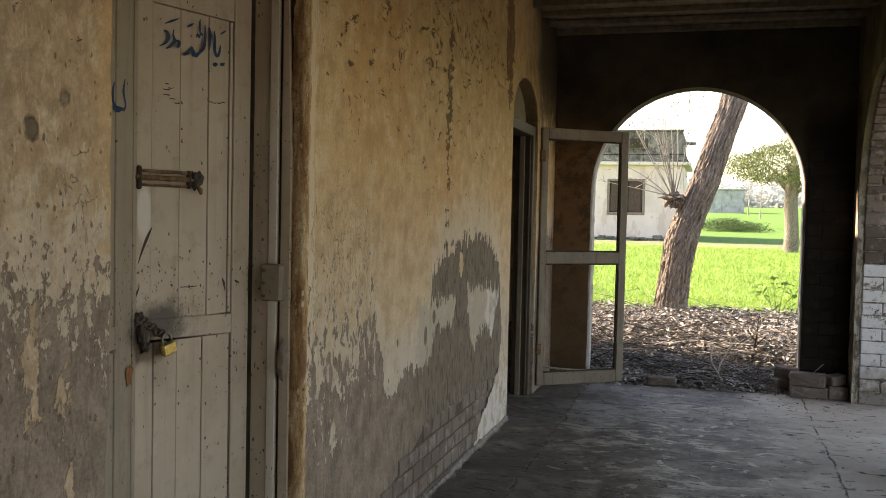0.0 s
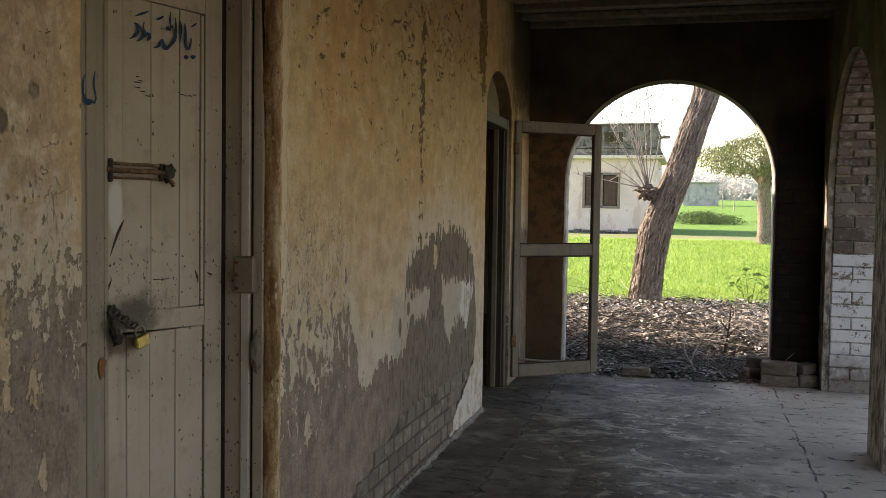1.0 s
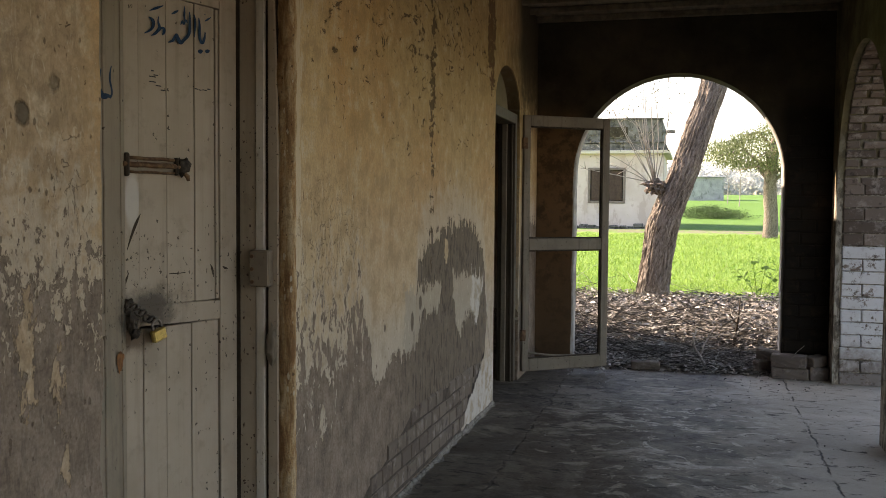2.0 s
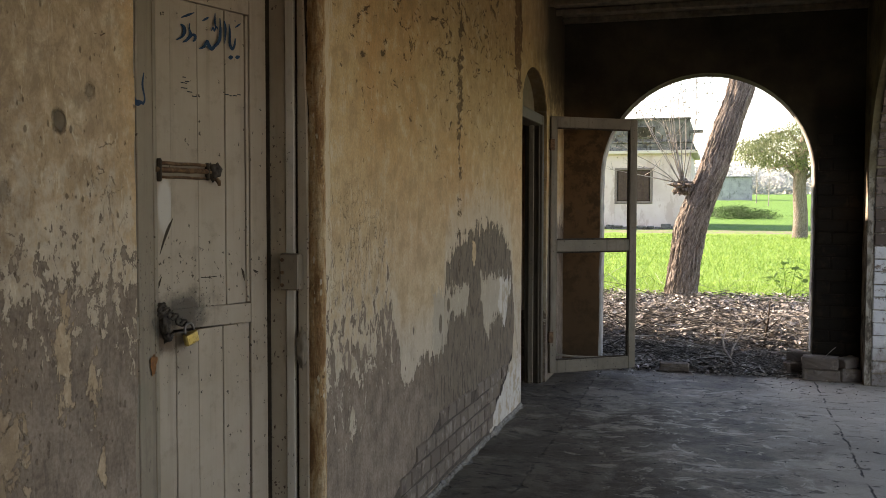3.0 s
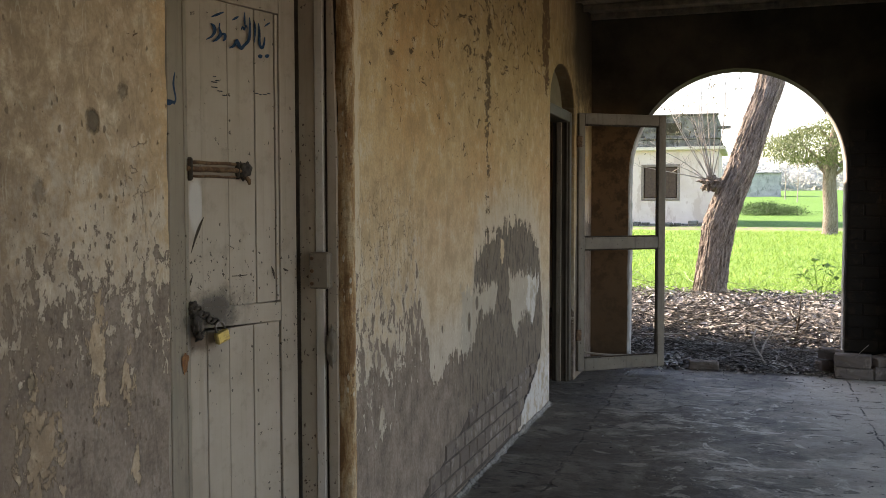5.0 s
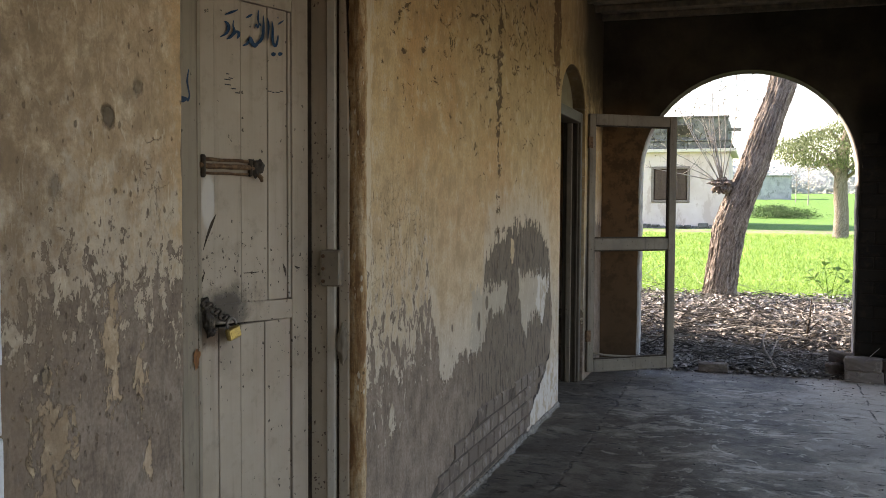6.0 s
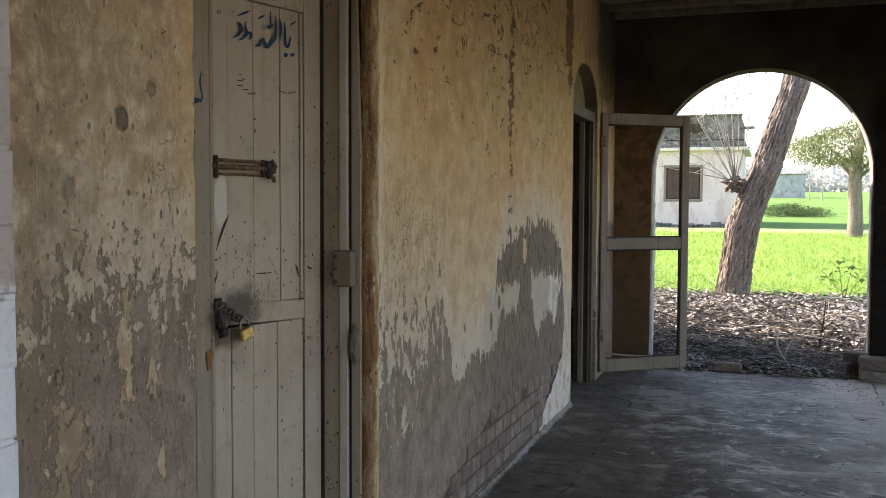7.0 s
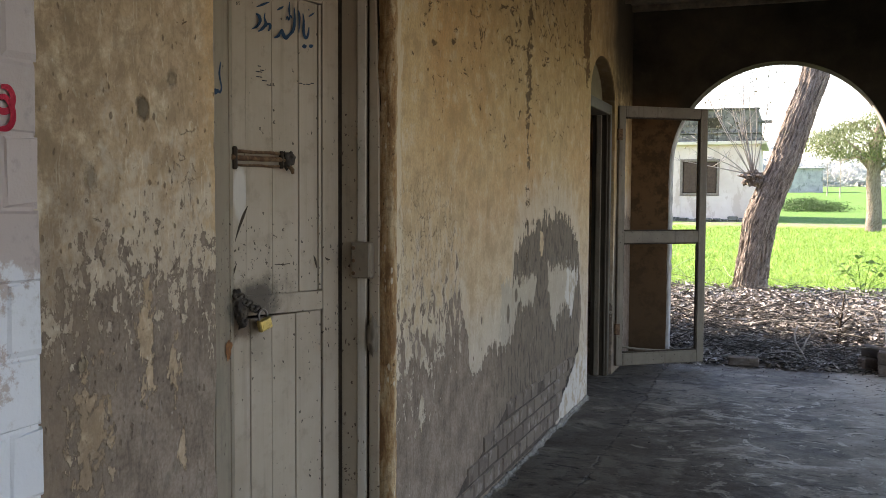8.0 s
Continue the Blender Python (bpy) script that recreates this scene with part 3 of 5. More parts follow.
SPRIG = leaf_mat("dry_small_leaves", (0.075, 0.068, 0.045), (0.17, 0.155, 0.10), 0.2)
WEED = leaf_mat("weed_leaves", (0.13, 0.23, 0.04), (0.25, 0.38, 0.09), 0.6)
BLADE = leaf_mat("wheat_blades", (0.14, 0.25, 0.045), (0.29, 0.42, 0.11), 0.5)
FIELD = field_mat()
HOUSEW = plain_plaster("pink_cream_house_wall", (0.60, 0.495, 0.455), (0.71, 0.615, 0.58), 0.8, c=(0.54, 0.43, 0.385))
HOUSEC = plain_plaster("weathered_grey_concrete", (0.085, 0.080, 0.073), (0.25, 0.238, 0.22), 2.2, c=(0.055, 0.051, 0.046))
FRAMEL = raw_wood("pale_brown_window_frame", (0.17, 0.135, 0.115), (0.27, 0.225, 0.20), 9)
PAINTI = painted_wood("overpainted_iron", (0.17, 0.135, 0.098), (0.25, 0.205, 0.155), chip=(0.055, 0.032, 0.018), chips=0.5)
CORN = plain_plaster("yellowed_cornice", (0.56, 0.50, 0.42), (0.68, 0.62, 0.54), 2.0)
SHUT = raw_wood("brown_shutters", (0.065, 0.043, 0.034), (0.11, 0.075, 0.06), 9)
HUTM = plain_plaster("far_grey_wall", (0.29, 0.295, 0.315), (0.45, 0.455, 0.475), 1.6, c=(0.21, 0.22, 0.225))
# distance haze is put into this pale leaf colour
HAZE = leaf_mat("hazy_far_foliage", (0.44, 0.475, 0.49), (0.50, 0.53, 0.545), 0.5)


# ---------------------------------------------------------------- mesh helpers
def mesh_of(name, bm, mat, smooth=False):
    me = bpy.data.meshes.new(name)
    bm.normal_update()
    bm.to_mesh(me)
    bm.free()
    me.materials.append(mat)
    if smooth:
        me.shade_smooth()
    return me


def part(name, bm, mat, parent, label="", smooth=False):
    ob = new(name, mesh_of(name, bm, mat, smooth))
    ob.parent = parent
    if label:
        tagged(ob, label)
    return ob


def thing(name, at, label, category, group="", rz=0.0):
    ob = new(name)
    ob.empty_display_size = 0.1
    ob.matrix_basis = pose(*at, 0, 0, rz)
    return tagged(ob, label, category, group)


def solo(name, bm, mat, label, category, kind="", group="", smooth=False):
    return tagged(new(name, mesh_of(name, bm, mat, smooth)), label, category, group, kind)


def box(bm, x0, x1, y0, y1, z0, z1, bevel=0.0, m=None):
    """A box between two corners, its edges chamfered."""
    g = bmesh.ops.create_cube(bm, size=1.0)["verts"]
    bmesh.ops.transform(bm, matrix=Matrix.LocRotScale(((x0 + x1) / 2, (y0 + y1) / 2, (z0 + z1) / 2), None, (x1 - x0, y1 - y0, z1 - z0)), verts=g)
    if bevel:
        es = list({e for v in g for e in v.link_edges})
        r = bmesh.ops.bevel(bm, geom=es, offset=bevel, segments=1, affect="EDGES")
        g = list({v for f in r["faces"] for v in f.verts} | {v for v in g if v.is_valid})
    if m is not None:
        bmesh.ops.transform(bm, matrix=m, verts=[v for v in g if v.is_valid])
    return g


def boxed(*a, **k):
    bm = bmesh.new()
    box(bm, *a, **k)
    return bm


def tube(bm, pts, radii, sides=8, cap=True):
    """A tapering tube along a line of points."""
    pts = [Vector(p) for p in pts]
    rings = []
    for i, p in enumerate(pts):
        d = (pts[min(i + 1, len(pts) - 1)] - pts[max(i - 1, 0)]).normalized()
        u = d.cross(Vector((0.31, 0.2, 0.93))).normalized()
        if u.length < 0.1:
            u = d.cross(Vector((1, 0, 0))).normalized()
        w = d.cross(u)
        r = radii[i] if isinstance(radii, (list, tuple)) else radii
        rings.append([bm.verts.new(p + (u * math.cos(a) + w * math.sin(a)) * r) for a in [6.28318 * j / sides for j in range(sides)]])
    for a, b in zip(rings, rings[1:]):
        for j in range(sides):
            bm.faces.new((a[j], a[(j + 1) % sides], b[(j + 1) % sides], b[j]))
    if cap:
        bm.faces.new(rings[0][::-1])
        bm.faces.new(rings[-1])


def disc(bm, c, r, thick, axis="x", sides=16):
    d = {"x": Vector((1, 0, 0)), "y": Vector((0, 1, 0)), "z": Vector((0, 0, 1))}[axis]
    tube(bm, [Vector(c), Vector(c) + d * thick], r, sides)


def ragged(seed, v, amp, scale=3.0):
    return amp * noise.fractal(Vector((seed * 7.3, v * scale, 1.7)), 0.6, 2.0, 5)


def pierced_wall(name, u0, u1, high, holes, place, thick, mat, label, jag=0.008, du=0.25, low=0.0, back=True):
    """A wall with openings right through it. holes: (from, to, spring height, rise of the arch). place(u, v, depth) puts a point."""
    bm = bmesh.new()
    spots = {}

    def vert(u, v, d):
        key = (round(u, 5), round(v, 5), round(d, 5))
        if key not in spots:
            spots[key] = bm.verts.new(place(u, v, d))
        return spots[key]

    def quad(a, b, c, d):
        vs = []
        for q in (a, b, c, d):
            w = vert(*q)
            if w not in vs:
                vs.append(w)
        if len(vs) > 2:
            try:
                bm.faces.new(vs)
            except ValueError:
                pass

    def rim(u, v, side, spring, seed):
        if v >= spring or v <= 0.001:
            return u
        return u + side * abs(ragged(seed, v, jag, 4.0)) * min(1.0, (spring - v) / 0.15)

    rows = [low + (high - low) * i / 40 for i in range(41)]
    edges = [u0]
    for a, b, s, r in holes:
        edges += [a, b]
    edges.append(u1)
    for i in range(0, len(edges), 2):
        a, b = edges[i], edges[i + 1]
        if b - a < 1e-4:
            continue
        n = max(1, round((b - a) / du))
        left = holes[i // 2 - 1] if i > 0 else None
        right = holes[i // 2] if i // 2 < len(holes) else None
        vs = sorted(set(rows) | ({left[2]} if left else set()) | ({right[2]} if right else set()))

        def col(j, v):
            u = a + (b - a) * j / n
            if j == 0 and left:
                return rim(a, v, 1, left[2], i)
            if j == n and right:
                return rim(b, v, -1, right[2], i + 1)
            return u
        for v0, v1 in zip(vs, vs[1:]):
            for j in range(n):
                p = [(col(j, v0), v0), (col(j + 1, v0), v0), (col(j + 1, v1), v1), (col(j, v1), v1)]
                quad(*[(u, v, 0) for u, v in p])
                if back:
                    quad(*[(u, v, thick) for u, v in p[::-1]])
            for edge, flank in ((0, left), (n, right)):
                if flank and v1 <= flank[2] + 1e-6:
                    q0, q1 = col(edge, v0), col(edge, v1)
                    quad((q0, v0, 0), (q1, v1, 0), (q1, v1, thick), (q0, v0, thick))
    for a, b, s, r in holes:
        n = 28 if r else 1
        c, h = (a + b) / 2, (b - a) / 2
        us = [c - h * math.cos(math.pi * j / n) for j in range(n + 1)] if r else [a, b]
        tops = [s + r * math.sin(math.pi * j / n) for j in range(n + 1)] if r else [s, s]
        for j in range(n):
            ua, ub, ta, tb = us[j], us[j + 1], tops[j], tops[j + 1]
            vs = sorted({v for v in rows if v > max(ta, tb) + 1e-4})
            for d, flip in ((0, 1), (thick, -1)):
                if d and not back:
                    continue
                lo = (ta, tb)
                for v in vs:
                    quad(*[(ua, lo[0], d), (ub, lo[1], d), (ub, v, d), (ua, v, d)][::flip])
                    lo = (v, v)
            quad((ua, ta, 0), (ua, ta, thick), (ub, tb, thick), (ub, tb, 0))
    bmesh.ops.recalc_face_normals(bm, faces=bm.faces)
    return solo(name, bm, mat, label, "wall", "structure")


_bricks = {}


def brick_mesh(long, deep, high, mat, rough=0):
    """One brick with worn edges: long in x, its face towards -y, deep in y, high in z."""
    key = (round(long, 3), round(deep, 3), round(high, 3), mat.name, rough)
    if key not in _bricks:
        rnd = random.Random(str(key))
        bm = bmesh.new()
        e = 0.006
        rings = []
        for y, ins in ((deep, 0), (e, 0), (0, e)):
            ring = []
            for sx, sz in ((-1, -1), (1, -1), (1, 1), (-1, 1)):
                j = rnd.uniform(-0.003, 0.003)
                ring.append(bm.verts.new((sx * (long / 2 - ins) + j, y, sz * (high / 2 - ins) + rnd.uniform(-0.003, 0.003))))
            rings.append(ring)
        for p, q in zip(rings, rings[1:]):
            for j in range(4):
                bm.faces.new((p[j], p[(j + 1) % 4], q[(j + 1) % 4], q[j]))
        bm.faces.new(rings[2])
        bm.faces.new(rings[0][::-1])
        bmesh.ops.recalc_face_normals(bm, faces=bm.faces)
        _bricks[key] = mesh_of("brick", bm, mat)
    return _bricks[key]


def brick_field(parent, u0, u1, v0, v1, m, mat, course=0.1, stretch=0.235, seed=1, keep=None, deep=0.05, shift=0.0, loose=0.004, gap=0.006):
    """Courses of bricks as single objects over a rectangle. m maps (along, out, up) with bricks facing -y of m."""
    rnd = random.Random(seed)
    row = 0
    v = v0
    while v + course * 0.6 < v1:
        u = u0 - (shift if row % 2 else 0.0)
        while u < u1 - 0.02:
            ln = stretch
            a, b = max(u, u0), min(u + ln, u1)
            u += ln
            if b - a < 0.03 or (keep and not keep((a + b) / 2, v + course / 2, rnd)):
                continue
            ob = new("brick", brick_mesh(b - a - gap, deep, course - gap, mat, rnd.randint(0, 2)))
            ob.parent = parent
            ob.matrix_basis = m @ pose((a + b) / 2, -rnd.uniform(0, loose), v + course / 2, rnd.uniform(-1.0, 1.0), rnd.uniform(-0.7, 0.7), rnd.uniform(-1.0, 1.0))
        v += course
        row += 1


# ---------------------------------------------------------------- the corridor
RIGHT, END, HIGH = 2.43, 8.5, 3.03
bm = bmesh.new()
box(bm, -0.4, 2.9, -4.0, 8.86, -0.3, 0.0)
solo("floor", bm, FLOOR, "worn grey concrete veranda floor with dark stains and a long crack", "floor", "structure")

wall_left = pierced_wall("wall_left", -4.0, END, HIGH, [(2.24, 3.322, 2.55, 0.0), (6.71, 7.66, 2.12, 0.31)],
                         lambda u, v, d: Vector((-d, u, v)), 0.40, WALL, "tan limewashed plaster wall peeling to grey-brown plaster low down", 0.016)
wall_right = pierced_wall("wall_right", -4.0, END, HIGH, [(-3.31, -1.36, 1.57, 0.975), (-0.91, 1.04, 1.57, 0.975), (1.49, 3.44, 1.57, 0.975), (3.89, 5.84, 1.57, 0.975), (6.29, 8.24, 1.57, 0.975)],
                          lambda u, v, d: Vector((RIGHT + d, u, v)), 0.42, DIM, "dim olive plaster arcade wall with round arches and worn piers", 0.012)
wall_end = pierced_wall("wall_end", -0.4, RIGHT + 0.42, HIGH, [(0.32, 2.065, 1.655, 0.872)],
                        lambda u, v, d: Vector((u, END + d, v)), 0.25, NEARBLACK, "near-black brick end wall with a round open arch", 0.01)
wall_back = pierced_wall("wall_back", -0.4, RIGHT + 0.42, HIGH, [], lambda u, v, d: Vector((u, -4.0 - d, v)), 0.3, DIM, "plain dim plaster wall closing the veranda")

# pale lining of the end arch's jambs and haunches, painting in the daylight there
c, r, s = 1.1925, 0.872, 1.655
for side in (-1, 1):
    bm = bmesh.new()
    rows = []
    for i in range(40):
        v = 0.02 + 2.14 * i / 39
        u = r if v < s else math.sqrt(max(0.0, r * r - (v - s) ** 2))
        toward = Vector((-side * u, 0, s - v if v > s else 0)).normalized()
        t0 = 0.004 + abs(ragged(3 + side, v, 0.010, 5))
        if i > 34:
            t0 *= (39 - i) / 5
        front = 0.010 + abs(ragged(8 + side, v, 0.03, 6))
        rows.append([bm.verts.new(Vector((c + side * u, END + y, v)) + toward * t) for y, t in ((front, -0.006), (front, t0), (0.13, t0 + ragged(5, v, 0.004)), (0.254, t0), (0.254, -0.006))])
    for a, d in zip(rows, rows[1:]):
        for j in range(4):
            bm.faces.new((a[j], a[j + 1], d[j + 1], d[j]))
    bmesh.ops.recalc_face_normals(bm, faces=bm.faces)
    solo("trim_arch", bm, REVEAL, "pale flaking plaster lining of the end arch, daylight put into its colour", "arch lining", "structure", smooth=True)

# plank ceiling on joists, with a slab over it
bm = bmesh.new()
y = -4.0
while y < END - 0.02:
    w = random.uniform(0.16, 0.20)
    z = HIGH + random.uniform(0.0, 0.008)
    box(bm, -0.38, RIGHT + 0.40, y, min(y + w - 0.012, END + 0.02), z, z + 0.03, 0.003)
    y += w
yy = -3.8
while yy < END:
    box(bm, -0.2, RIGHT + 0.2, yy, yy + 0.06, HIGH - 0.045, HIGH + 0.002, 0.004)
    yy += 0.37
solo("ceiling", bm, CEILW, "smoke-darkened plank ceiling on close wooden battens", "ceiling", "structure")
bm = bmesh.new()
box(bm, -0.4, RIGHT + 0.60, -4.6, END + 0.50, HIGH + 0.05, HIGH + 0.28, bevel=0.02)
# unseen rooms slab, run past the end wall to shade the twig heap
box(bm, -5.2, -0.4, -4.6, END + 1.65, HIGH + 0.05, HIGH + 0.28, bevel=0.02)
solo("roof", bm, HOUSEC, "flat grey concrete veranda roof, with an unseen slab added for shade", "roof", "structure")
# unseen outer walls, carried past the end to shade the near heap
bm = bmesh.new()
box(bm, -5.0, -4.7, -4.3, END + 1.5, -0.1, HIGH + 0.05)
box(bm, -4.7, -0.4, END + 1.2, END + 1.5, -0.1, HIGH + 0.05)
box(bm, -0.7, -0.405, END + 0.255, END + 1.2, -0.1, HIGH + 0.05)
box(bm, -4.7, -0.4, -4.3, -4.0, 0, HIGH + 0.05)
solo("wall_rooms", bm, DIM, "unseen plain walls closing the rooms behind, extended to shade the heap", "wall", "structure")

# brick pier that stands out from the wall beside the door
pier = thing("brick_pier", (0, 0, 0), "square brick pier limewashed white below, pinkish grey above, against the wall", "pier")
part("core", boxed(0.0, 0.3405, 0.60, 1.318, 0.0, HIGH, bevel=0.004), PIERB, pier)
brick_field(pier, 0.60, 1.322, 0.0, HIGH, Matrix.Translation((0.344, 0, 0)) @ pose(0, 0, 0, 0, 0, 90), PIERB, 0.0985, 0.33, 4, shift=0.165, deep=0.03, loose=0.001, gap=0.001)
# ---------------------------------------------------------------- the locked double door
DOOR_AT = Vector((-0.205, 2.77, 0))
door = thing("double_door", DOOR_AT, "two-leaf wooden door in chipped cream paint, chained and sagging slightly inward", "door")
# each leaf is hung at its post and stands a little open inward; on it x is out of the face, y runs along it, z up
HUNG_R = pose(-0.200, 3.300, 0, 0, 0, -16.0)
HUNG_L = pose(-0.200, 2.255, 0, 0, 0, 13.3)
TO_DOOR = Matrix.Translation(-DOOR_AT)


def in_door(name, bm, mat, parent=None, label="", smooth=False):
    """A part of the frame, given where it stands."""
    if parent is None:
        bmesh.ops.translate(bm, verts=bm.verts, vec=-DOOR_AT)
    return part(name, bm, mat, parent or door, label, smooth)


def on_leaf(name, bm, mat, hung, label="", smooth=False, parent=None):
    """A part fixed to a leaf, or a piece of such a part."""
    ob = part(name, bm, mat, parent or door, label, smooth)
    if parent is None:
        ob.matrix_basis = TO_DOOR @ hung
    return ob


def door_leaf(hung, wide, side, mat, label, upper, lower, bead):
    """A ledged leaf: stiles, sagging rails and boards. side is -1 when y runs back from the hinge."""
    def span(a, b):
        return (a, b) if side > 0 else (-b, -a)
    bm = bmesh.new()
    box(bm, -0.035, 0.0, *span(0.007, upper[0] - bead), 0.02, 2.5, 0.0022)
    box(bm, -0.035, 0.0, *span(upper[-1], wide), 0.02, 2.5, 0.0022)
    if bead:
        box(bm, -0.035, -0.003, *span(upper[0] - bead + 0.003, upper[0] - 0.003), 1.076, 2.052, 0.002)
    for z0, z1, sag in ((0.02, 0.17, 0.0), (1.000, 1.066, 0.014), (2.056, 2.14, 0.0), (2.42, 2.5, 0.0)):
        g = box(bm, -0.035, -0.0012, *span(upper[0] - bead, upper[-1]), z0, z1, 0.002)
        for v in g:
            if v.is_valid:
                v.co.z += sag * min(1.0, abs(v.co.y) / 0.3)
    leaf = on_leaf("leaf", bm, mat, hung, label)
    for cuts, z0, z1 in ((lower, 0.172, 1.004), (upper, 1.074, 2.054), (upper, 2.142, 2.418)):
        for i, (a, b) in enumerate(zip(cuts, cuts[1:])):
            bm = boxed(-0.030, -0.0045 - 0.0016 * (i % 2), *span(a + 0.0009, b - 0.0009), z0, z1, bevel=0.0022)
            on_leaf("board", bm, mat, hung, parent=leaf)
    return leaf


door_leaf(HUNG_R, 0.492, -1, DOORP, "cream-grey chipped leaf of vertical boards", (0.107, 0.198, 0.319, 0.434), (0.092, 0.215, 0.324, 0.417, 0.434), 0.020)
door_leaf(HUNG_L, 0.585, 1, DOORG, "greener grimy leaf behind the jamb", (0.095, 0.22, 0.33, 0.436), (0.095, 0.22, 0.33, 0.436), 0.0)
on_leaf("astragal", boxed(-0.002, 0.0035, 0.556, 0.584, 0.03, 2.49, bevel=0.0015), DOORG, HUNG_L, "worn cover strip over the meeting edge")
# frame in the reveal
in_door("frame", boxed(-0.26, -0.136, 3.313, 3.39, 0.0, 2.55, bevel=0.004), FRAMEP, None, "dirty brown door post")
# dark strip on the post, put in for the shade of the gap
in_door("rebate", boxed(-0.213, -0.198, 3.3095, 3.3135, 0.0, 2.5), DARKW, None, "dark strip standing for the shaded gap beside the leaf")
in_door("strip", boxed(-0.1355, -0.103, 3.305, 3.38, 0.0, 2.55, bevel=0.003), STRIPP, None, "pale flaking bead")
bm = boxed(-0.091, -0.052, 3.308, 3.38, 0.0, 2.55, bevel=0.004)
bmesh.ops.bisect_plane(bm, geom=list(bm.verts) + list(bm.edges) + list(bm.faces), plane_co=(0, 0, 1.62), plane_no=(0, 0, 1))
for v in bm.verts:
    if v.co.z > 1.63 and v.co.x > -0.08:
        v.co.x = -0.082
in_door("strip", bm, FRAMEP, None, "grey strip split away from the plaster near the top")
# dark board behind the split, its colour standing in for the gap's shade
in_door("backing", boxed(-0.127, -0.050, 3.3205, 3.36, 0.0, 2.55), DARKW)
in_door("frame", boxed(-0.26, -0.06, 2.17, 2.235, 0.0, 2.55, bevel=0.004), FRAMEP)
in_door("frame", boxed(-0.26, -0.06, 2.24, 3.322, 2.505, 2.549, bevel=0.004), FRAMEP)
hinge = in_door("hinge", boxed(-0.145, -0.070, 3.270, 3.31, 1.112, 1.240, bevel=0.006), PAINTI, None, "painted-over iron strap hinge")
bm = bmesh.new()
for dz in (0.018, 0.062, 0.106):
    disc(bm, (-0.132, 3.270, 1.112 + dz), 0.007, -0.004, "y", 8)
bmesh.ops.translate(bm, verts=bm.verts, vec=-DOOR_AT)
in_door("screw", bm, IRON, hinge)
bm = bmesh.new()
bmesh.ops.create_icosphere(bm, subdivisions=3, radius=1.0)
for v in bm.verts:
    d = v.co.normalized()
    v.co = Vector((-0.074, 3.300, 0.905)) + Vector((d.x * 0.018, d.y * 0.017, d.z * 0.064)) * (1 + 0.5 * noise.fractal(d * 2.6 + Vector((2, 5, 1)), 0.7, 2.0, 3))
in_door("hinge", bm, PAINTI, None, "corroded lower hinge", True)
# sliding bolt
bolt = on_leaf("bolt", boxed(0.001, 0.005, -0.488, -0.262, 1.490, 1.542, bevel=0.0015), PAINTI, HUNG_R, "rusty iron slide bolt under old paint")
for z0, r in ((1.537, 0.0058), (1.495, 0.0042)):
    bm = bmesh.new()
    tube(bm, [(0.008, -0.490 + 0.037 * i, z0 + 0.0012 * math.sin(2.1 * i + z0 * 90)) for i in range(7)], r, 8)
    on_leaf("rail", bm, IRON, HUNG_R, "", True, bolt)
bm = bmesh.new()
tube(bm, [(0.012, -0.505 + 0.042 * i, 1.517 + 0.001 * math.cos(3 * i)) for i in range(7)], 0.0085, 10)
on_leaf("rod", bm, IRON, HUNG_R, "", True, bolt)
for y0, y1, z0, z1 in ((-0.499, -0.484, 1.480, 1.552), (-0.300, -0.288, 1.488, 1.545)):
    bm = bmesh.new()
    box(bm, 0.001, 0.021, y0, y1, z0, z1, 0.005)
    on_leaf("staple", bm, DARKW, HUNG_R, "dark rusted staple", False, bolt)
bm = bmesh.new()
bmesh.ops.create_icosphere(bm, subdivisions=3, radius=1.0)
for v in bm.verts:
    d = v.co.normalized()
    v.co = Vector((0.012, -0.266, 1.517)) + Vector((d.x * 0.016, d.y * 0.022, d.z * 0.026)) * (1 + 0.75 * noise.fractal(d * 2.4 + Vector((1, 7, 3)), 0.7, 2.0, 3))
on_leaf("knob", bm, CRUST, HUNG_R, "crusted rusty end stop", True, bolt)
bm = bmesh.new()
tube(bm, [(0.012, -0.268, 1.503), (0.026, -0.258, 1.484), (0.024, -0.254, 1.472)], [0.006, 0.008, 0.005], 8)
on_leaf("handle", bm, IRON, HUNG_R, "", True, bolt)
# crusted hasp, staple and chain
bm = bmesh.new()
for cy, cz, ry, rz, seed in ((-0.490, 1.082, 0.020, 0.024, 2), (-0.474, 1.040, 0.018, 0.040, 9), (-0.462, 1.000, 0.014, 0.018, 5)):
    g = bmesh.ops.create_icosphere(bm, subdivisions=3, radius=1.0)["verts"]
    for v in g:
        d = v.co.normalized()
        v.co = Vector((0.006, cy, cz)) + Vector((d.x * 0.016, d.y * ry, d.z * rz)) * (1 + 0.8 * noise.fractal(d * 2.5 + Vector((seed, 3, 1)), 0.7, 2.0, 4))
hasp = on_leaf("hasp", bm, CRUST, HUNG_R, "dark greasy crusted iron hasp", True)
bm = bmesh.new()
for i in range(6):
    q = Vector((0.018, -0.492 + 0.017 * i, 1.086 - 0.011 * i + 0.005 * (i % 2)))
    ring = [q + Vector((0.006 * math.sin(a) * (i % 2), 0.013 * math.cos(a), 0.010 * math.sin(a))) for a in [6.2832 * j / 10 for j in range(11)]]
    tube(bm, ring, 0.0036, 6, False)
on_leaf("chain", bm, CRUST, HUNG_R, "", True, hasp)
bm = bmesh.new()
bmesh.ops.create_circle(bm, cap_ends=True, radius=1.0, segments=24)
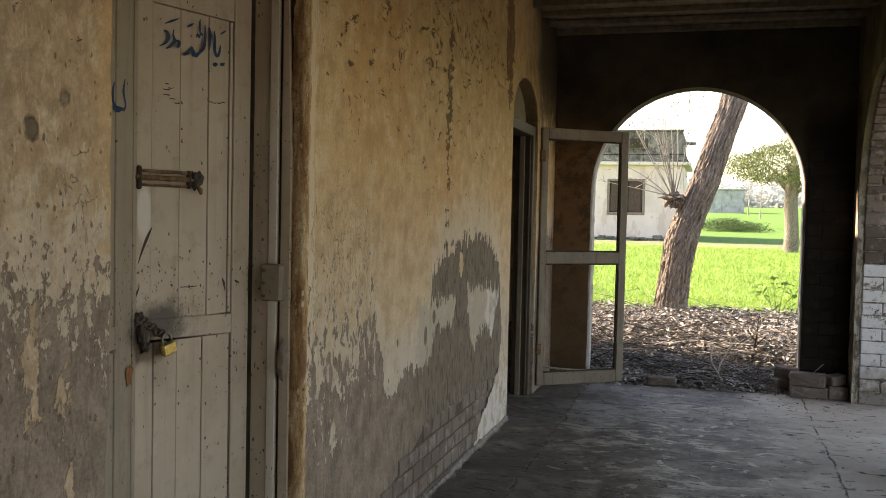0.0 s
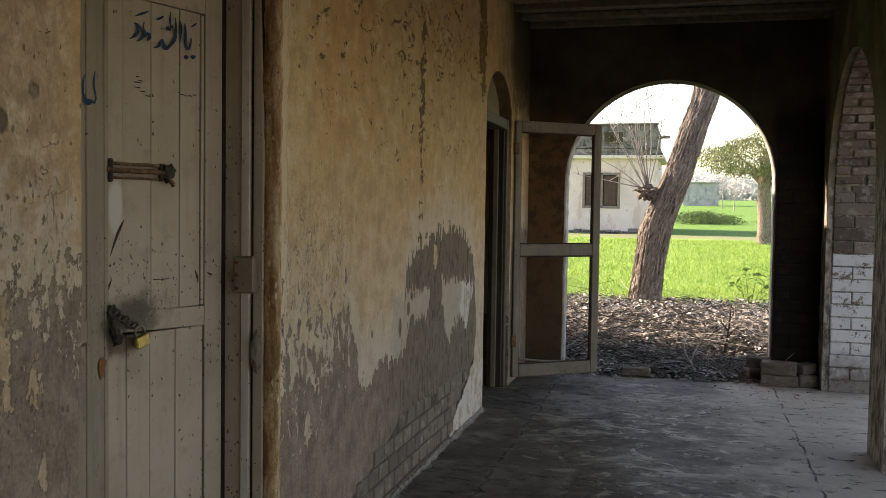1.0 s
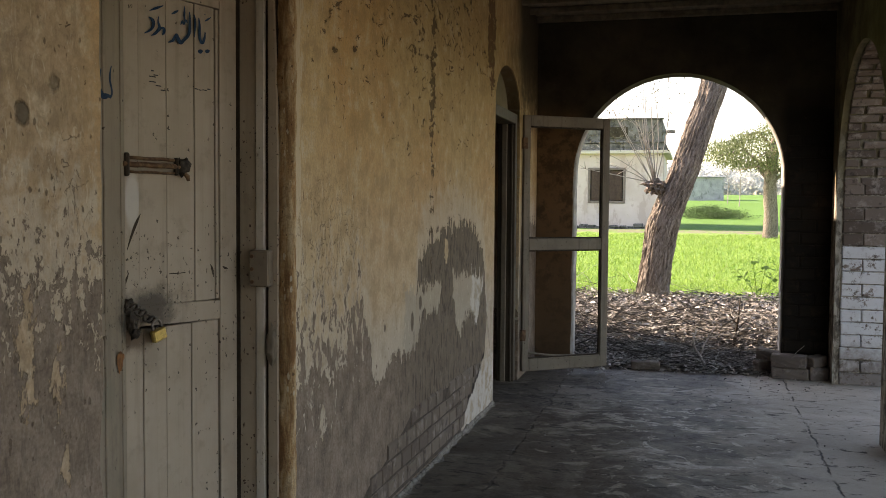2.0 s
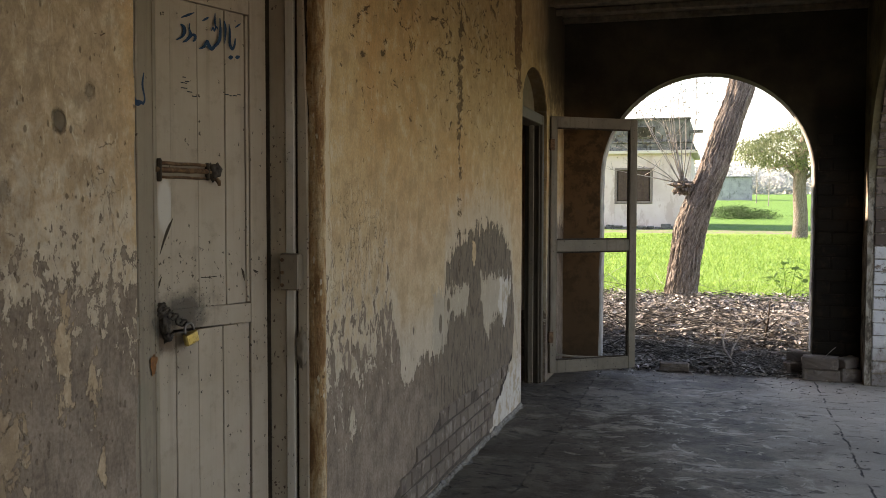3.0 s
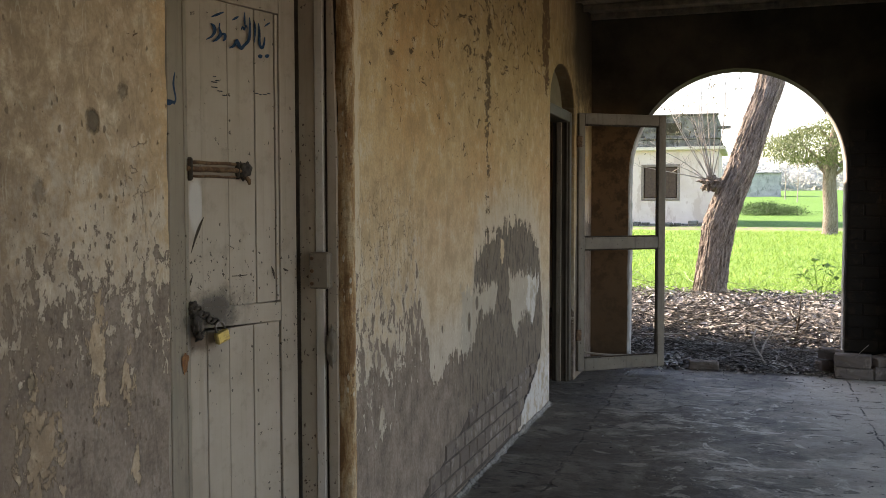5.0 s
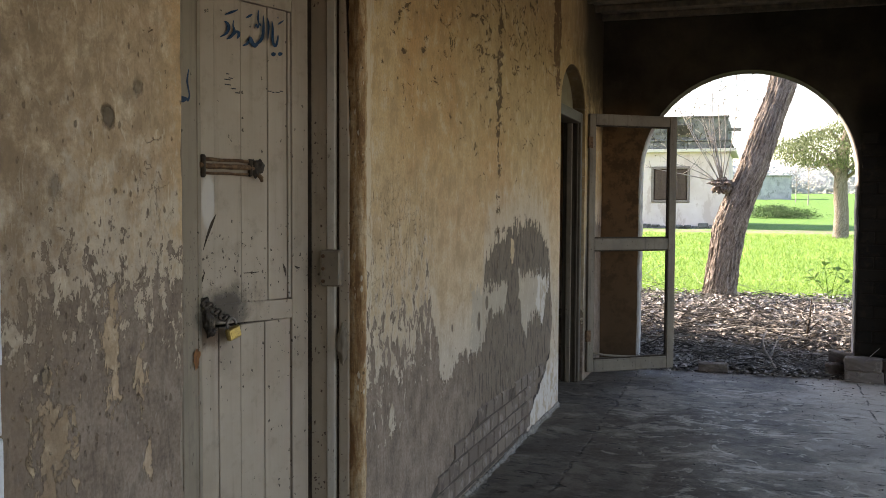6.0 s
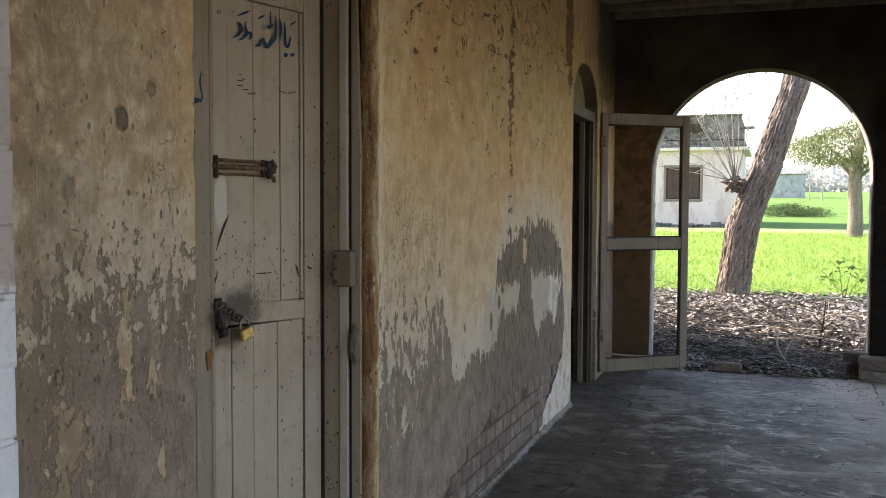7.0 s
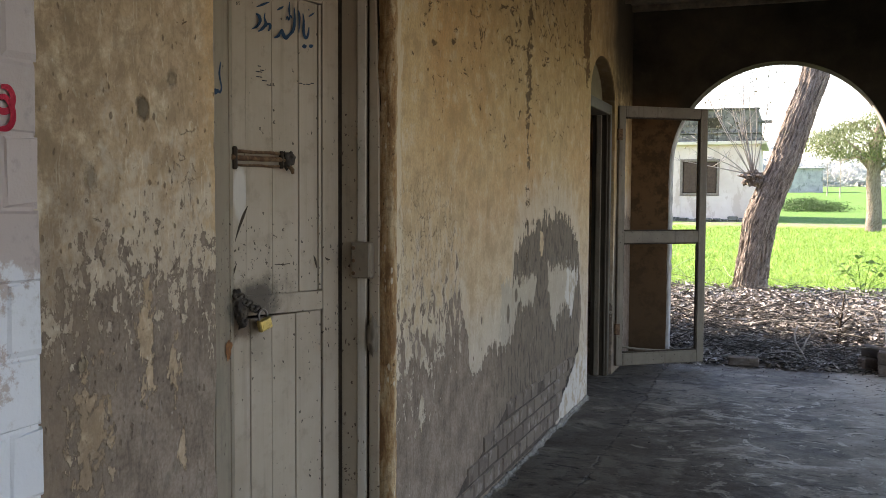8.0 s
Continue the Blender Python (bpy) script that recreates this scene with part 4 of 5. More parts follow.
for v in bm.verts:
    a = math.atan2(v.co.y, v.co.x)
    q = 1.0 + ragged(12, a, 0.35, 2.0)
    v.co = Vector((0.0042, 0.532 + 0.026 * math.cos(a) * q * (1.0 + 0.3 * math.sin(a)), 0.920 + 0.032 * math.sin(a) * q))
on_leaf("rust_patch", bm, RUST, HUNG_L, "orange rust patch")

# padlock
lock = thing("padlock", (0, 0, 0), "small worn brass padlock hanging closed on the hasp", "padlock")
lb = part("body", boxed(-0.010, 0.010, -0.027, 0.027, -0.020, 0.020, bevel=0.005), BRASS, lock, "worn brass body")
bm = bmesh.new()
pts = [Vector((0, -0.018, 0.016)), Vector((0, -0.018, 0.028))] + [Vector((0, -0.018 * math.cos(a), 0.030 + 0.019 * math.sin(a))) for a in [math.pi * i / 8 for i in range(1, 8)]] + [Vector((0, 0.018, 0.028)), Vector((0, 0.018, 0.016))]
tube(bm, pts, 0.0042, 8)
part("shackle", bm, STEEL, lock, "dull steel shackle", True)
bm = bmesh.new()
box(bm, 0.0098, 0.0112, -0.017, 0.017, -0.008, 0.006, 0.0005)
tube(bm, [(0.0098, 0, -0.013), (0.0118, 0, -0.013)], 0.004, 8)
part("plate", bm, BRASS, lb)
lock.matrix_basis = HUNG_R @ pose(0.026, -0.384, 0.986, 16, 0, 0)


# blue lettering on the upper panel, brushed stroke by stroke
def brushed(bm, line, place, lift):
    """A flat brush stroke through (x, y, width), smoothed; place puts a point on the board."""
    pts = [Vector(p) for p in line]
    rows = []
    for i in range(len(pts) - 1):
        p0, p1, p2, p3 = pts[max(i - 1, 0)], pts[i], pts[i + 1], pts[min(i + 2, len(pts) - 1)]
        for f in [j / 6 for j in range(6 if i < len(pts) - 2 else 7)]:
            rows.append(0.5 * (2 * p1 + (p2 - p0) * f + (2 * p0 - 5 * p1 + 4 * p2 - p3) * f * f + (3 * p1 - p0 - 3 * p2 + p3) * f ** 3))
    last = None
    for i, p in enumerate(rows):
        d = rows[min(i + 1, len(rows) - 1)] - rows[max(i - 1, 0)]
        n = Vector((-d.y, d.x)).normalized() * max(p.z, 1.0) / 2
        pair = []
        for s in (1, -1):
            y, z = place(p.x + n.x * s, p.y + n.y * s)
            pair.append(bm.verts.new((lift, y, z)))
        if last:
            bm.faces.new((last[0], last[1], pair[1], pair[0]))
        last = pair


def panel(x, y):
    """From the sign-writer's grid to the leaf: x to the right, y down."""
    return -(0.485 - 0.000835 * x), 2.061 - 0.00062 * y + 0.00013 * (x - 165)


def lettering(strokes, mat, hung, label, category, name, place=panel):
    holder = thing(name, (0, 0, 0), label, category)
    holder.matrix_basis = hung.copy()
    for i, line in enumerate(strokes):
        bm = bmesh.new()
        brushed(bm, line, place, 0.0014 + 0.0001 * i)
        part("stroke", bm, mat, holder)
    return holder


lettering([
    [(112, 126, 5), (127, 138, 15), (133, 163, 16), (118, 190, 12), (89, 206, 4)],
    [(158, 122, 5), (155, 148, 8), (161, 178, 15), (143, 205, 15), (121, 218, 4)],
    [(158, 196, 9), (170, 180, 12), (183, 184, 15), (183, 202, 14), (174, 215, 6)],
    [(114, 94, 4), (148, 80, 13), (181, 67, 4)],
], BLUE, HUNG_R, "blue hand-painted devotional word on the door panel", "lettering", "lettering")
lettering([
    [(221, 109, 4), (240, 98, 13), (256, 89, 4)],
    [(204, 252, 5), (228, 241, 15), (245, 210, 9), (252, 232, 20), (268, 256, 16), (284, 244, 10)],
    [(288, 66, 4), (286, 108, 11), (290, 152, 4)],
    [(267, 162, 4), (276, 143, 9), (283, 160, 8), (293, 138, 9), (301, 152, 4)],
    [(313, 94, 5), (315, 150, 13), (309, 208, 17), (288, 236, 16), (262, 254, 12)],
    [(336, 106, 4), (342, 150, 13), (338, 227, 4)],
], BLUE, HUNG_R, "blue hand-painted devotional word in tall strokes on the door panel", "lettering", "lettering")
lettering([
    [(362, 124, 5), (366, 168, 13), (366, 228, 15), (379, 258, 14), (391, 236, 13), (396, 200, 6)],
    [(358, 297, 10), (370, 301, 24), (382, 298, 8)],
    [(396, 297, 10), (407, 301, 22), (420, 296, 6)],
    [(394, 142, 4), (411, 131, 10), (427, 120, 4)],
    [(394, 102, 5), (396, 110, 4)],
], BLUE, HUNG_R, "blue hand-painted devotional word with two dots on the door panel", "lettering", "lettering")

# gashes in the paint, and short writing as bars
for line in ([(0.431, 1.366, 2), (0.449, 1.335, 11), (0.468, 1.295, 8), (0.484, 1.254, 2)], [(0.478, 1.186, 2), (0.490, 1.160, 9), (0.505, 1.138, 8), (0.517, 1.115, 2)],
             [(0.135, 1.195, 2), (0.126, 1.176, 10), (0.120, 1.150, 3)], [(0.078, 1.185, 2), (0.066, 1.178, 8), (0.052, 1.176, 2)], [(0.247, 1.173, 3), (0.280, 1.172, 3), (0.316, 1.173, 3)]):
    bm = bmesh.new()
    brushed(bm, [(a * 1000, b * 1000, w) for a, b, w in line], lambda x, y: (-x / 1000, y / 1000), 0.0012)
    on_leaf("gash", bm, DARKW, HUNG_R)
note = thing("scribble", (0, 0, 0), "small dark handwritten scribble on the door boards", "writing")
note.matrix_basis = HUNG_R.copy()
for s0, s1, z in ((0.384, 0.372, 1.812), (0.374, 0.357, 1.800), (0.392, 0.366, 1.794), (0.391, 0.366, 1.778), (0.366, 0.345, 1.768), (0.346, 0.327, 1.756),
                  (0.210, 0.206, 1.782), (0.202, 0.186, 1.776), (0.182, 0.172, 1.774), (0.166, 0.148, 1.776), (0.146, 0.131, 1.781)):
    part("stroke", boxed(0.0002, 0.0012, -s0, -s1, z - 0.0016, z + 0.0016), INK, note)
mark_at = lambda x, y: (0.42 + 0.057 * (x - 655) / 28, 1.80 - 0.10 * (y - 290) / 140)
lettering([
    [(690, 292, 3), (684, 345, 8), (692, 400, 6), (682, 425, 10)],
    [(650, 398, 6), (658, 425, 22), (670, 420, 20), (684, 415, 8)],
    [(652, 320, 3), (646, 360, 8), (648, 405, 6)],
], BLUE, HUNG_L, "faded blue brush strokes on the shaded leaf", "painted mark", "painted_mark", mark_at)
# red mark brushed on the pier
bm = bmesh.new()
on_pier = lambda x, y: (1.258 + 0.00088 * x, 1.507 + 0.00088 * y)
brushed(bm, [(-4, 32, 6), (10, 31, 10), (18, 18, 11), (13, 2, 10), (-2, -4, 10), (-15, 4, 9), (-13, 17, 9)], on_pier, 0.3480)
brushed(bm, [(-14, 14, 8), (2, 17, 9), (14, 4, 11), (16, -14, 11), (6, -27, 10), (-14, -30, 5)],
        on_pier, 0.3490)
solo("painted_mark", bm, RED, "red brush-painted looped mark on the pier", "painted mark")
# ochre plaster on the outer reveal, worn ragged
bm = bmesh.new()
rows = []
for i in range(170):
    z = 2.54 * i / 169
    e = 0.003 + abs(ragged(21, z, 0.012, 9))
    g = ragged(23, z, 0.008, 14)
    rows.append([bm.verts.new(v) for v in ((-0.060 + ragged(22, z, 0.008, 9), 3.324, z), (-0.054 + ragged(22, z, 0.008, 9), 3.317 - e * 0.3, z), (-0.034, 3.316 - abs(g) * 0.7, z), (-0.018, 3.314 - e * 0.8, z),
                                           (-0.006, 3.3145 - e * 0.4 + g * 0.4, z), (0.0025, 3.320 + g * 0.5, z), (0.0035, 3.331 + e, z), (-0.003, 3.343 + e, z))])
for a, c2 in zip(rows, rows[1:]):
    for j in range(7):
        bm.faces.new((a[j], a[j + 1], c2[j + 1], c2[j]))
bmesh.ops.recalc_face_normals(bm, faces=bm.faces)
solo("trim_reveal", bm, ORANGE, "worn ochre plaster edge of the door reveal", "plaster edge", "structure", smooth=True)
# rough cement cove along the foot of the wall
bm = bmesh.new()
rows = []
for i in range(120):
    y = 3.36 + (6.70 - 3.36) * i / 119
    hgt = 0.008 + 0.014 * max(0.0, min(1.0, (y - 4.4) / 1.2)) + abs(ragged(31, y, 0.022, 6))
    out = 0.010 + abs(ragged(32, y, 0.030, 5))
    rows.append([bm.verts.new(v) for v in ((-0.01, y, hgt), (0.008, y, hgt), (0.012 + 0.1 * out, y, hgt * 0.55), (out * 0.6, y, hgt * 0.2), (out, y, 0.002), (out + 0.01, y, -0.01))])
for a, c2 in zip(rows, rows[1:]):
    for j in range(5):
        bm.faces.new((a[j], a[j + 1], c2[j + 1], c2[j]))
bmesh.ops.recalc_face_normals(bm, faces=bm.faces)
solo("baseboard", bm, plain_plaster("pale_cement_cove", (0.13, 0.115, 0.098), (0.31, 0.285, 0.252), 18, c=(0.08, 0.069, 0.058)), "rough crumbling cement cove at the foot of the wall", "skirting", "structure")

# ---------------------------------------------------------------- the doorway with the screen door
frame2 = thing("doorway_frame", (-0.1, 7.18, 0), "dark weathered wooden door frame in an arched opening", "door frame")


def in_frame(name, bm, mat, label=""):
    bmesh.ops.translate(bm, verts=bm.verts, vec=(0.1, -7.18, 0))
    return part(name, bm, mat, frame2, label)


for y0, y1 in ((6.715, 6.79), (7.585, 7.655)):
    in_frame("post", boxed(-0.16, -0.02, y0, y1, 0, 2.12, bevel=0.005), POSTP)
in_frame("stop", boxed(-0.125, -0.085, 7.560, 7.585, 0, 2.04, bevel=0.004), SCREENP, "worn pale door stop on the post")
in_frame("stop", boxed(-0.055, -0.040, 7.570, 7.585, 0, 2.04, bevel=0.003), POSTP)
in_frame("head", boxed(-0.16, -0.02, 6.79, 7.585, 2.04, 2.12, bevel=0.005), POSTP)
in_frame("door_panel", boxed(-0.36, -0.32, 6.72, 7.65, 0.01, 2.12, bevel=0.004), DARKW, "dark closed plank door deep in the opening")
for y0 in (7.30, 7.46):
    in_frame("rib", boxed(-0.32, -0.30, y0, y0 + 0.06, 0.02, 2.10, bevel=0.004), DARKW)
bm = bmesh.new()
n = 24
arc = [(7.185 - 0.474 * math.cos(math.pi * i / n), 2.121 + 0.309 * math.sin(math.pi * i / n)) for i in range(n + 1)]
for x in (-0.14, -0.10):
    bm.faces.new([bm.verts.new((x, y, z)) for y, z in arc])
bmesh.ops.bridge_loops(bm, edges=[e for e in bm.edges])
bmesh.ops.recalc_face_normals(bm, faces=bm.faces)
in_frame("lunette", bm, LUNET, "plastered half-round panel over the head")

screen = thing("screen_door", (0.012, 7.752, 0.055), "weathered pale two-panel screen door frame standing open, its mesh gone", "door", rz=math.degrees(math.atan2(8.217 - 7.758, 0.628 - 0.031)))
W, T = 0.803, 0.034
for x0, x1 in ((0.0, 0.056), (W - 0.068, W)):
    part("stile", boxed(x0, x1, -T / 2, T / 2, 0, 2.072, bevel=0.004), SCREENP, screen)
part("rail", boxed(0.056, W - 0.068, -T / 2, T / 2, 1.985, 2.072, bevel=0.004), SCREENP, screen)
part("rail", boxed(0.056, W - 0.068, -T / 2, T / 2, 0.985, 1.078, bevel=0.004), SCREENP, screen)
part("rail", boxed(0.056, W - 0.068, -T / 2, T / 2, 0.0, 0.100, bevel=0.004), SCREENP, screen)
for z0, z1 in ((0.100, 0.985), (1.078, 1.985)):
    bm = bmesh.new()
    for a, b in ((0.056, 0.062), (W - 0.080, W - 0.068)):
        box(bm, a, b, -0.008, 0.012, z0, z1, 0.002)
    for a, b in ((z0, z0 + 0.012), (z1 - 0.012, z1)):
        box(bm, 0.062, W - 0.080, -0.008, 0.012, a, b, 0.002)
    part("bead", bm, DARKW, screen, "dark rebate that held the mesh")
bm = bmesh.new()
tube(bm, [(0.064, 0.004, 0.150), (0.20, -0.004, 0.128), (0.36, 0.0, 0.112), (0.56, 0.004, 0.104)], [0.010, 0.009, 0.008, 0.007], 6)
part("loose_bead", bm, SCREENP, screen, "pale bead hanging loose at the bottom")
for z in (0.25, 1.80):
    bm = bmesh.new()
    tube(bm, [(-0.008, -0.012, z), (-0.008, -0.012, z + 0.09)], 0.007, 8)
    box(bm, -0.008, 0.03, -T / 2 - 0.003, -T / 2 + 0.001, z, z + 0.09, 0.001)
    part("hinge", bm, IRON, screen)

# ---------------------------------------------------------------- outside: ground
def land(x, y):
    pts = [(-60, 0.0), (8.8, -0.06), (10.5, 0.06), (13, 0.14), (40, 0.28), (46, 0.32), (60, 0.72), (90, 1.95), (140, 3.1), (3000, 40)]
    if y < 8.8:
        return -0.08
    for (a, za), (b, zb) in zip(pts, pts[1:]):
        if y <= b:
            return za + (zb - za) * (y - a) / (b - a)
    return 40


def sheet(xs, ys, f):
    bm = bmesh.new()
    grid = [[bm.verts.new((x, y, f(x, y))) for x in xs] for y in ys]
    for a, b in zip(grid, grid[1:]):
        for j in range(len(xs) - 1):
            bm.faces.new((a[j], a[j + 1], b[j + 1], b[j]))
    return bm


xs = [-1500, -500, -200, -100, -60, -40] + [-30 + i for i in range(61)] + [40, 60, 100, 200, 500, 1500]
ys = [-1500, -300, -100, -40, -20, -8, -4, 0, 4, 8, 8.9] + [9 + 0.5 * i for i in range(24)] + [21 + i for i in range(26)] + [48, 52, 56, 60, 65, 70, 75, 80, 85, 90, 100, 120, 140, 200, 400, 900, 2500]
bm = sheet(xs, ys, lambda x, y: land(x, y) + (0.03 * noise.noise(Vector((x * 0.8, y * 0.8, 0))) if y > 9 else 0) + (0.10 * max(0, 1 - abs(y - 42.6) / 1.1) if y > 20 else 0))
solo("ground", bm, FIELD, "bright green young wheat field with bare earth, made pale to bounce light", "ground", "structure", smooth=True)


# ---------------------------------------------------------------- trees
def trunk_mesh(bm, pts, radii, sides, rows, deep, seed):
    """A trunk along a bent line, with furrows cut into its skin."""
    pts = [Vector(p) for p in pts]
    rings = []
    for i in range(rows + 1):
        f = i / rows * (len(pts) - 1)
        j = min(int(f), len(pts) - 2)
        f -= j
        p0, p1, p2, p3 = pts[max(j - 1, 0)], pts[j], pts[j + 1], pts[min(j + 2, len(pts) - 1)]
        p = 0.5 * ((2 * p1) + (p2 - p0) * f + (2 * p0 - 5 * p1 + 4 * p2 - p3) * f * f + (3 * p1 - p0 - 3 * p2 + p3) * f ** 3)
        r = radii[j] + (radii[j + 1] - radii[j]) * f
        ring = []
        for s in range(sides):
            a = 6.28318 * s / sides
            q = Vector((math.cos(a) * 8.0, math.sin(a) * 8.0, p.z * 3.2 + a * 0.6 + seed))
            ridge = 1.0 - abs(noise.noise(q)) * 2.2
            fine = noise.fractal(q * 2.3, 0.7, 2.0, 3)
            big = noise.noise(Vector((math.cos(a), math.sin(a), p.z * 0.8 + seed)))
            ring.append(bm.verts.new(p + Vector((math.cos(a), math.sin(a), 0)) * (r * (1 + 0.07 * big) + deep * ridge + deep * 0.5 * fine)))
        rings.append(ring)
    for a, b in zip(rings, rings[1:]):
        for s in range(sides):
            bm.faces.new((a[s], a[(s + 1) % sides], b[(s + 1) % sides], b[s]))
    bm.faces.new(rings[-1])


def leaf_cloud(verts, faces, c, spread, count, size, rnd, droop=0.4):
    """Bent leaves round a point, appended as raw geometry."""
    for _ in range(count):
        p = Vector(c) + Vector((rnd.gauss(0, spread[0]), rnd.gauss(0, spread[1]), rnd.gauss(0, spread[2])))
        d = Vector((rnd.uniform(-1, 1), rnd.uniform(-1, 1), rnd.uniform(-1, 0.5) - droop)).normalized()
        s = d.cross(Vector((rnd.uniform(-1, 1), rnd.uniform(-1, 1), rnd.uniform(-1, 1)))).normalized()
        u = d.cross(s)
        L = size * rnd.uniform(0.6, 1.3)
        w = L * 0.24
        i = len(verts)
        verts += [p, p + d * L * 0.45 + s * w, p + d * L + u * L * 0.12, p + d * L * 0.45 - s * w, p + d * L * 0.45 - u * L * 0.06]
        faces += [(i, i + 1, i + 4), (i + 1, i + 2, i + 4), (i + 2, i + 3, i + 4), (i + 3, i, i + 4)]


def raw_mesh(name, verts, faces, mat):
    me = bpy.data.meshes.new(name)
    me.from_pydata([tuple(v) for v in verts], [], faces)
    me.materials.append(mat)
    return me


rnd = random.Random(5)
tree = thing("leaning_tree", (0.80, 13.0, 0.10), "leaning tree with furrowed grey-brown bark and a burl of thin shoots", "tree")
base = Vector((0.80, 13.0, 0.10))
bm = bmesh.new()
trunk_mesh(bm, [(0.01, 0, -0.15), (0.05, 0, 0.27), (0.10, 0, 0.68), (0.16, 0, 1.06), (0.28, 0, 1.42), (0.425, 0, 1.80), (0.535, 0, 2.16), (0.65, 0.02, 2.52), (0.77, 0.05, 2.9), (1.02, 0.2, 4.2), (1.2, 0.3, 5.6)], [0.225, 0.200, 0.190, 0.200, 0.188, 0.176, 0.168, 0.162, 0.160, 0.15, 0.10], 84, 250, 0.020, 3.0)
part("trunk", bm, BARK, tree, "furrowed grey-brown trunk")
for tip, mid in (((-0.6, 0.4, 7.0), (0.6, 0.4, 6.0)), ((2.6, 0.9, 7.2), (1.8, 0.5, 6.2)), ((0.9, -0.9, 7.4), (1.0, -0.2, 6.4))):
    bm = bmesh.new()
    tube(bm, [(1.15, 0.28, 5.2), mid, tip], [0.08, 0.055, 0.02], 10)
    part("limb", bm, BARK, tree, "", True)
bm = bmesh.new()
bmesh.ops.create_icosphere(bm, subdivisions=4, radius=1.0)
for v in bm.verts:
    n = v.co.normalized()
    q = 1 + 0.55 * noise.fractal(n * 2.2 + Vector((4, 1, 2)), 0.7, 2.0, 4)
    v.co = Vector((0.05, -0.08, 1.575)) + Vector((n.x * 0.13, n.y * 0.11, n.z * 0.095 * (1.2 if n.z < 0 else 0.8))) * q
burl = part("burl", bm, BARK, tree, "lumpy dark burl")
for k in range(15):
    a0 = rnd.gauss(-0.22, 0.26)
    L = rnd.uniform(0.8, 1.9)
    if k < 3:
        a0, L = -1.05 - 0.16 * k, rnd.uniform(0.7, 1.0)
    s = Vector((0.06 + 0.10 * a0, -0.10, 1.63))
    bow = rnd.uniform(-0.10, 0.14)
    p = [s]
    for i in range(1, 7):
        f = i / 6
        p.append(s + Vector((math.sin(a0) * L * f + bow * math.sin(3.1 * f), rnd.uniform(-0.04, 0.04) - 0.1 * f, math.cos(a0) * L * f + (0.10 * f * (1 - f) if k < 3 else 0))))
    bm = bmesh.new()
    tube(bm, p, [0.0075, 0.007, 0.006, 0.005, 0.004, 0.003, 0.0015], 6)
    for _ in range(3):
        i = rnd.randint(2, 5)
        d = Vector((rnd.uniform(-0.3, 0.3), rnd.uniform(-0.15, 0.1), rnd.uniform(0.05, 0.3)))
        tube(bm, [p[i], p[i] + d * 0.6, p[i] + d], [0.004, 0.003, 0.0015], 5)
    part("shoot", bm, PALE, tree, "thin pale bare shoot", True).parent = burl
vs, fs = [], []
for _ in range(230):
    leaf_cloud(vs, fs, (rnd.gauss(-0.35, 0.42), rnd.uniform(-0.5, 0.5), rnd.uniform(2.1, 3.5)), (0.09, 0.10, 0.09), 2, 0.040, rnd)
for _ in range(160):
    leaf_cloud(vs, fs, (rnd.uniform(-1.5, 3.0), rnd.uniform(-1.3, 1.3), rnd.uniform(6.0, 8.0)), (0.35, 0.35, 0.3), 14, 0.11, rnd)
ob = new("crown", raw_mesh("crown", vs, fs, SPRIG))
ob.parent = tree

rnd = random.Random(8)
tree2 = thing("shade_tree", (4.05, 36.0, 0.20), "low leafy tree with a straight pale trunk by the field edge", "tree")
bm = bmesh.new()
trunk_mesh(bm, [(0, 0, -0.1), (0.02, 0, 0.9), (-0.03, 0, 2.0), (0.06, 0, 3.2), (0.3, 0, 4.4)], [0.27, 0.23, 0.21, 0.18, 0.10], 40, 90, 0.02, 9.0)
part("trunk", bm, BARK, tree2, "", True)
tips = []
for k in range(11):
    a = 6.283 * k / 11 + rnd.uniform(-0.2, 0.2)
    L = rnd.uniform(1.0, 2.1)
    st = Vector((0.0, 0, rnd.uniform(1.9, 3.4)))
    p = [st, st + Vector((math.cos(a) * L * 0.5, math.sin(a) * L * 0.5, L * 0.40)), st + Vector((math.cos(a) * L, math.sin(a) * L, L * 0.28))]
    bm = bmesh.new()
    tube(bm, p, [0.07, 0.045, 0.015], 8)
    part("limb", bm, BARK, tree2, "", True)
    tips += [p[1], p[2], (p[1] + p[2]) / 2]
vs, fs = [], []
for _ in range(560):
    a, q = rnd.uniform(0, 6.283), rnd.uniform(0.2, 1.0) ** 0.5
    zz = rnd.uniform(-1, 1)
    w = math.sqrt(1 - zz * zz * 0.8)
    leaf_cloud(vs, fs, (-0.10 + 2.45 * q * w * math.cos(a), 1.9 * q * w * math.sin(a), 3.40 + 1.15 * zz * (0.7 + 0.3 * math.cos(a)) + 0.22 * math.cos(a)), (0.18, 0.18, 0.12), 26, 0.085, rnd, 0.7)
ob = new("crown", raw_mesh("crown", vs, fs, LEAF))
ob.parent = tree2

# ---------------------------------------------------------------- the house across the field
HY = 46.0
house = thing("house", (-4.3, HY, 0.30), "single-storey cream farmhouse with a grey concrete parapet and brown shutters", "house")
OX, OZ = -4.3, 0.30


def in_house(name, bm, mat, label="", parent=None):
    ob = part(name, bm, mat, parent or house, label)
    return ob


def hx(x): return x - OX
hw = pierced_wall("wall", -8.6, -0.06, 3.62, [(-3.62, -1.82, 2.96, 0.0)], lambda u, v, d: Vector((u - OX, d, v)), 0.3, HOUSEW, "", 0.0, 0.8)
for key in ("category", "kind"):
    del hw[key]
hw.parent = house
in_house("wall", boxed(hx(-0.36), hx(-0.06), 0.3, 6.5, -0.3, 3.62), HOUSEW)
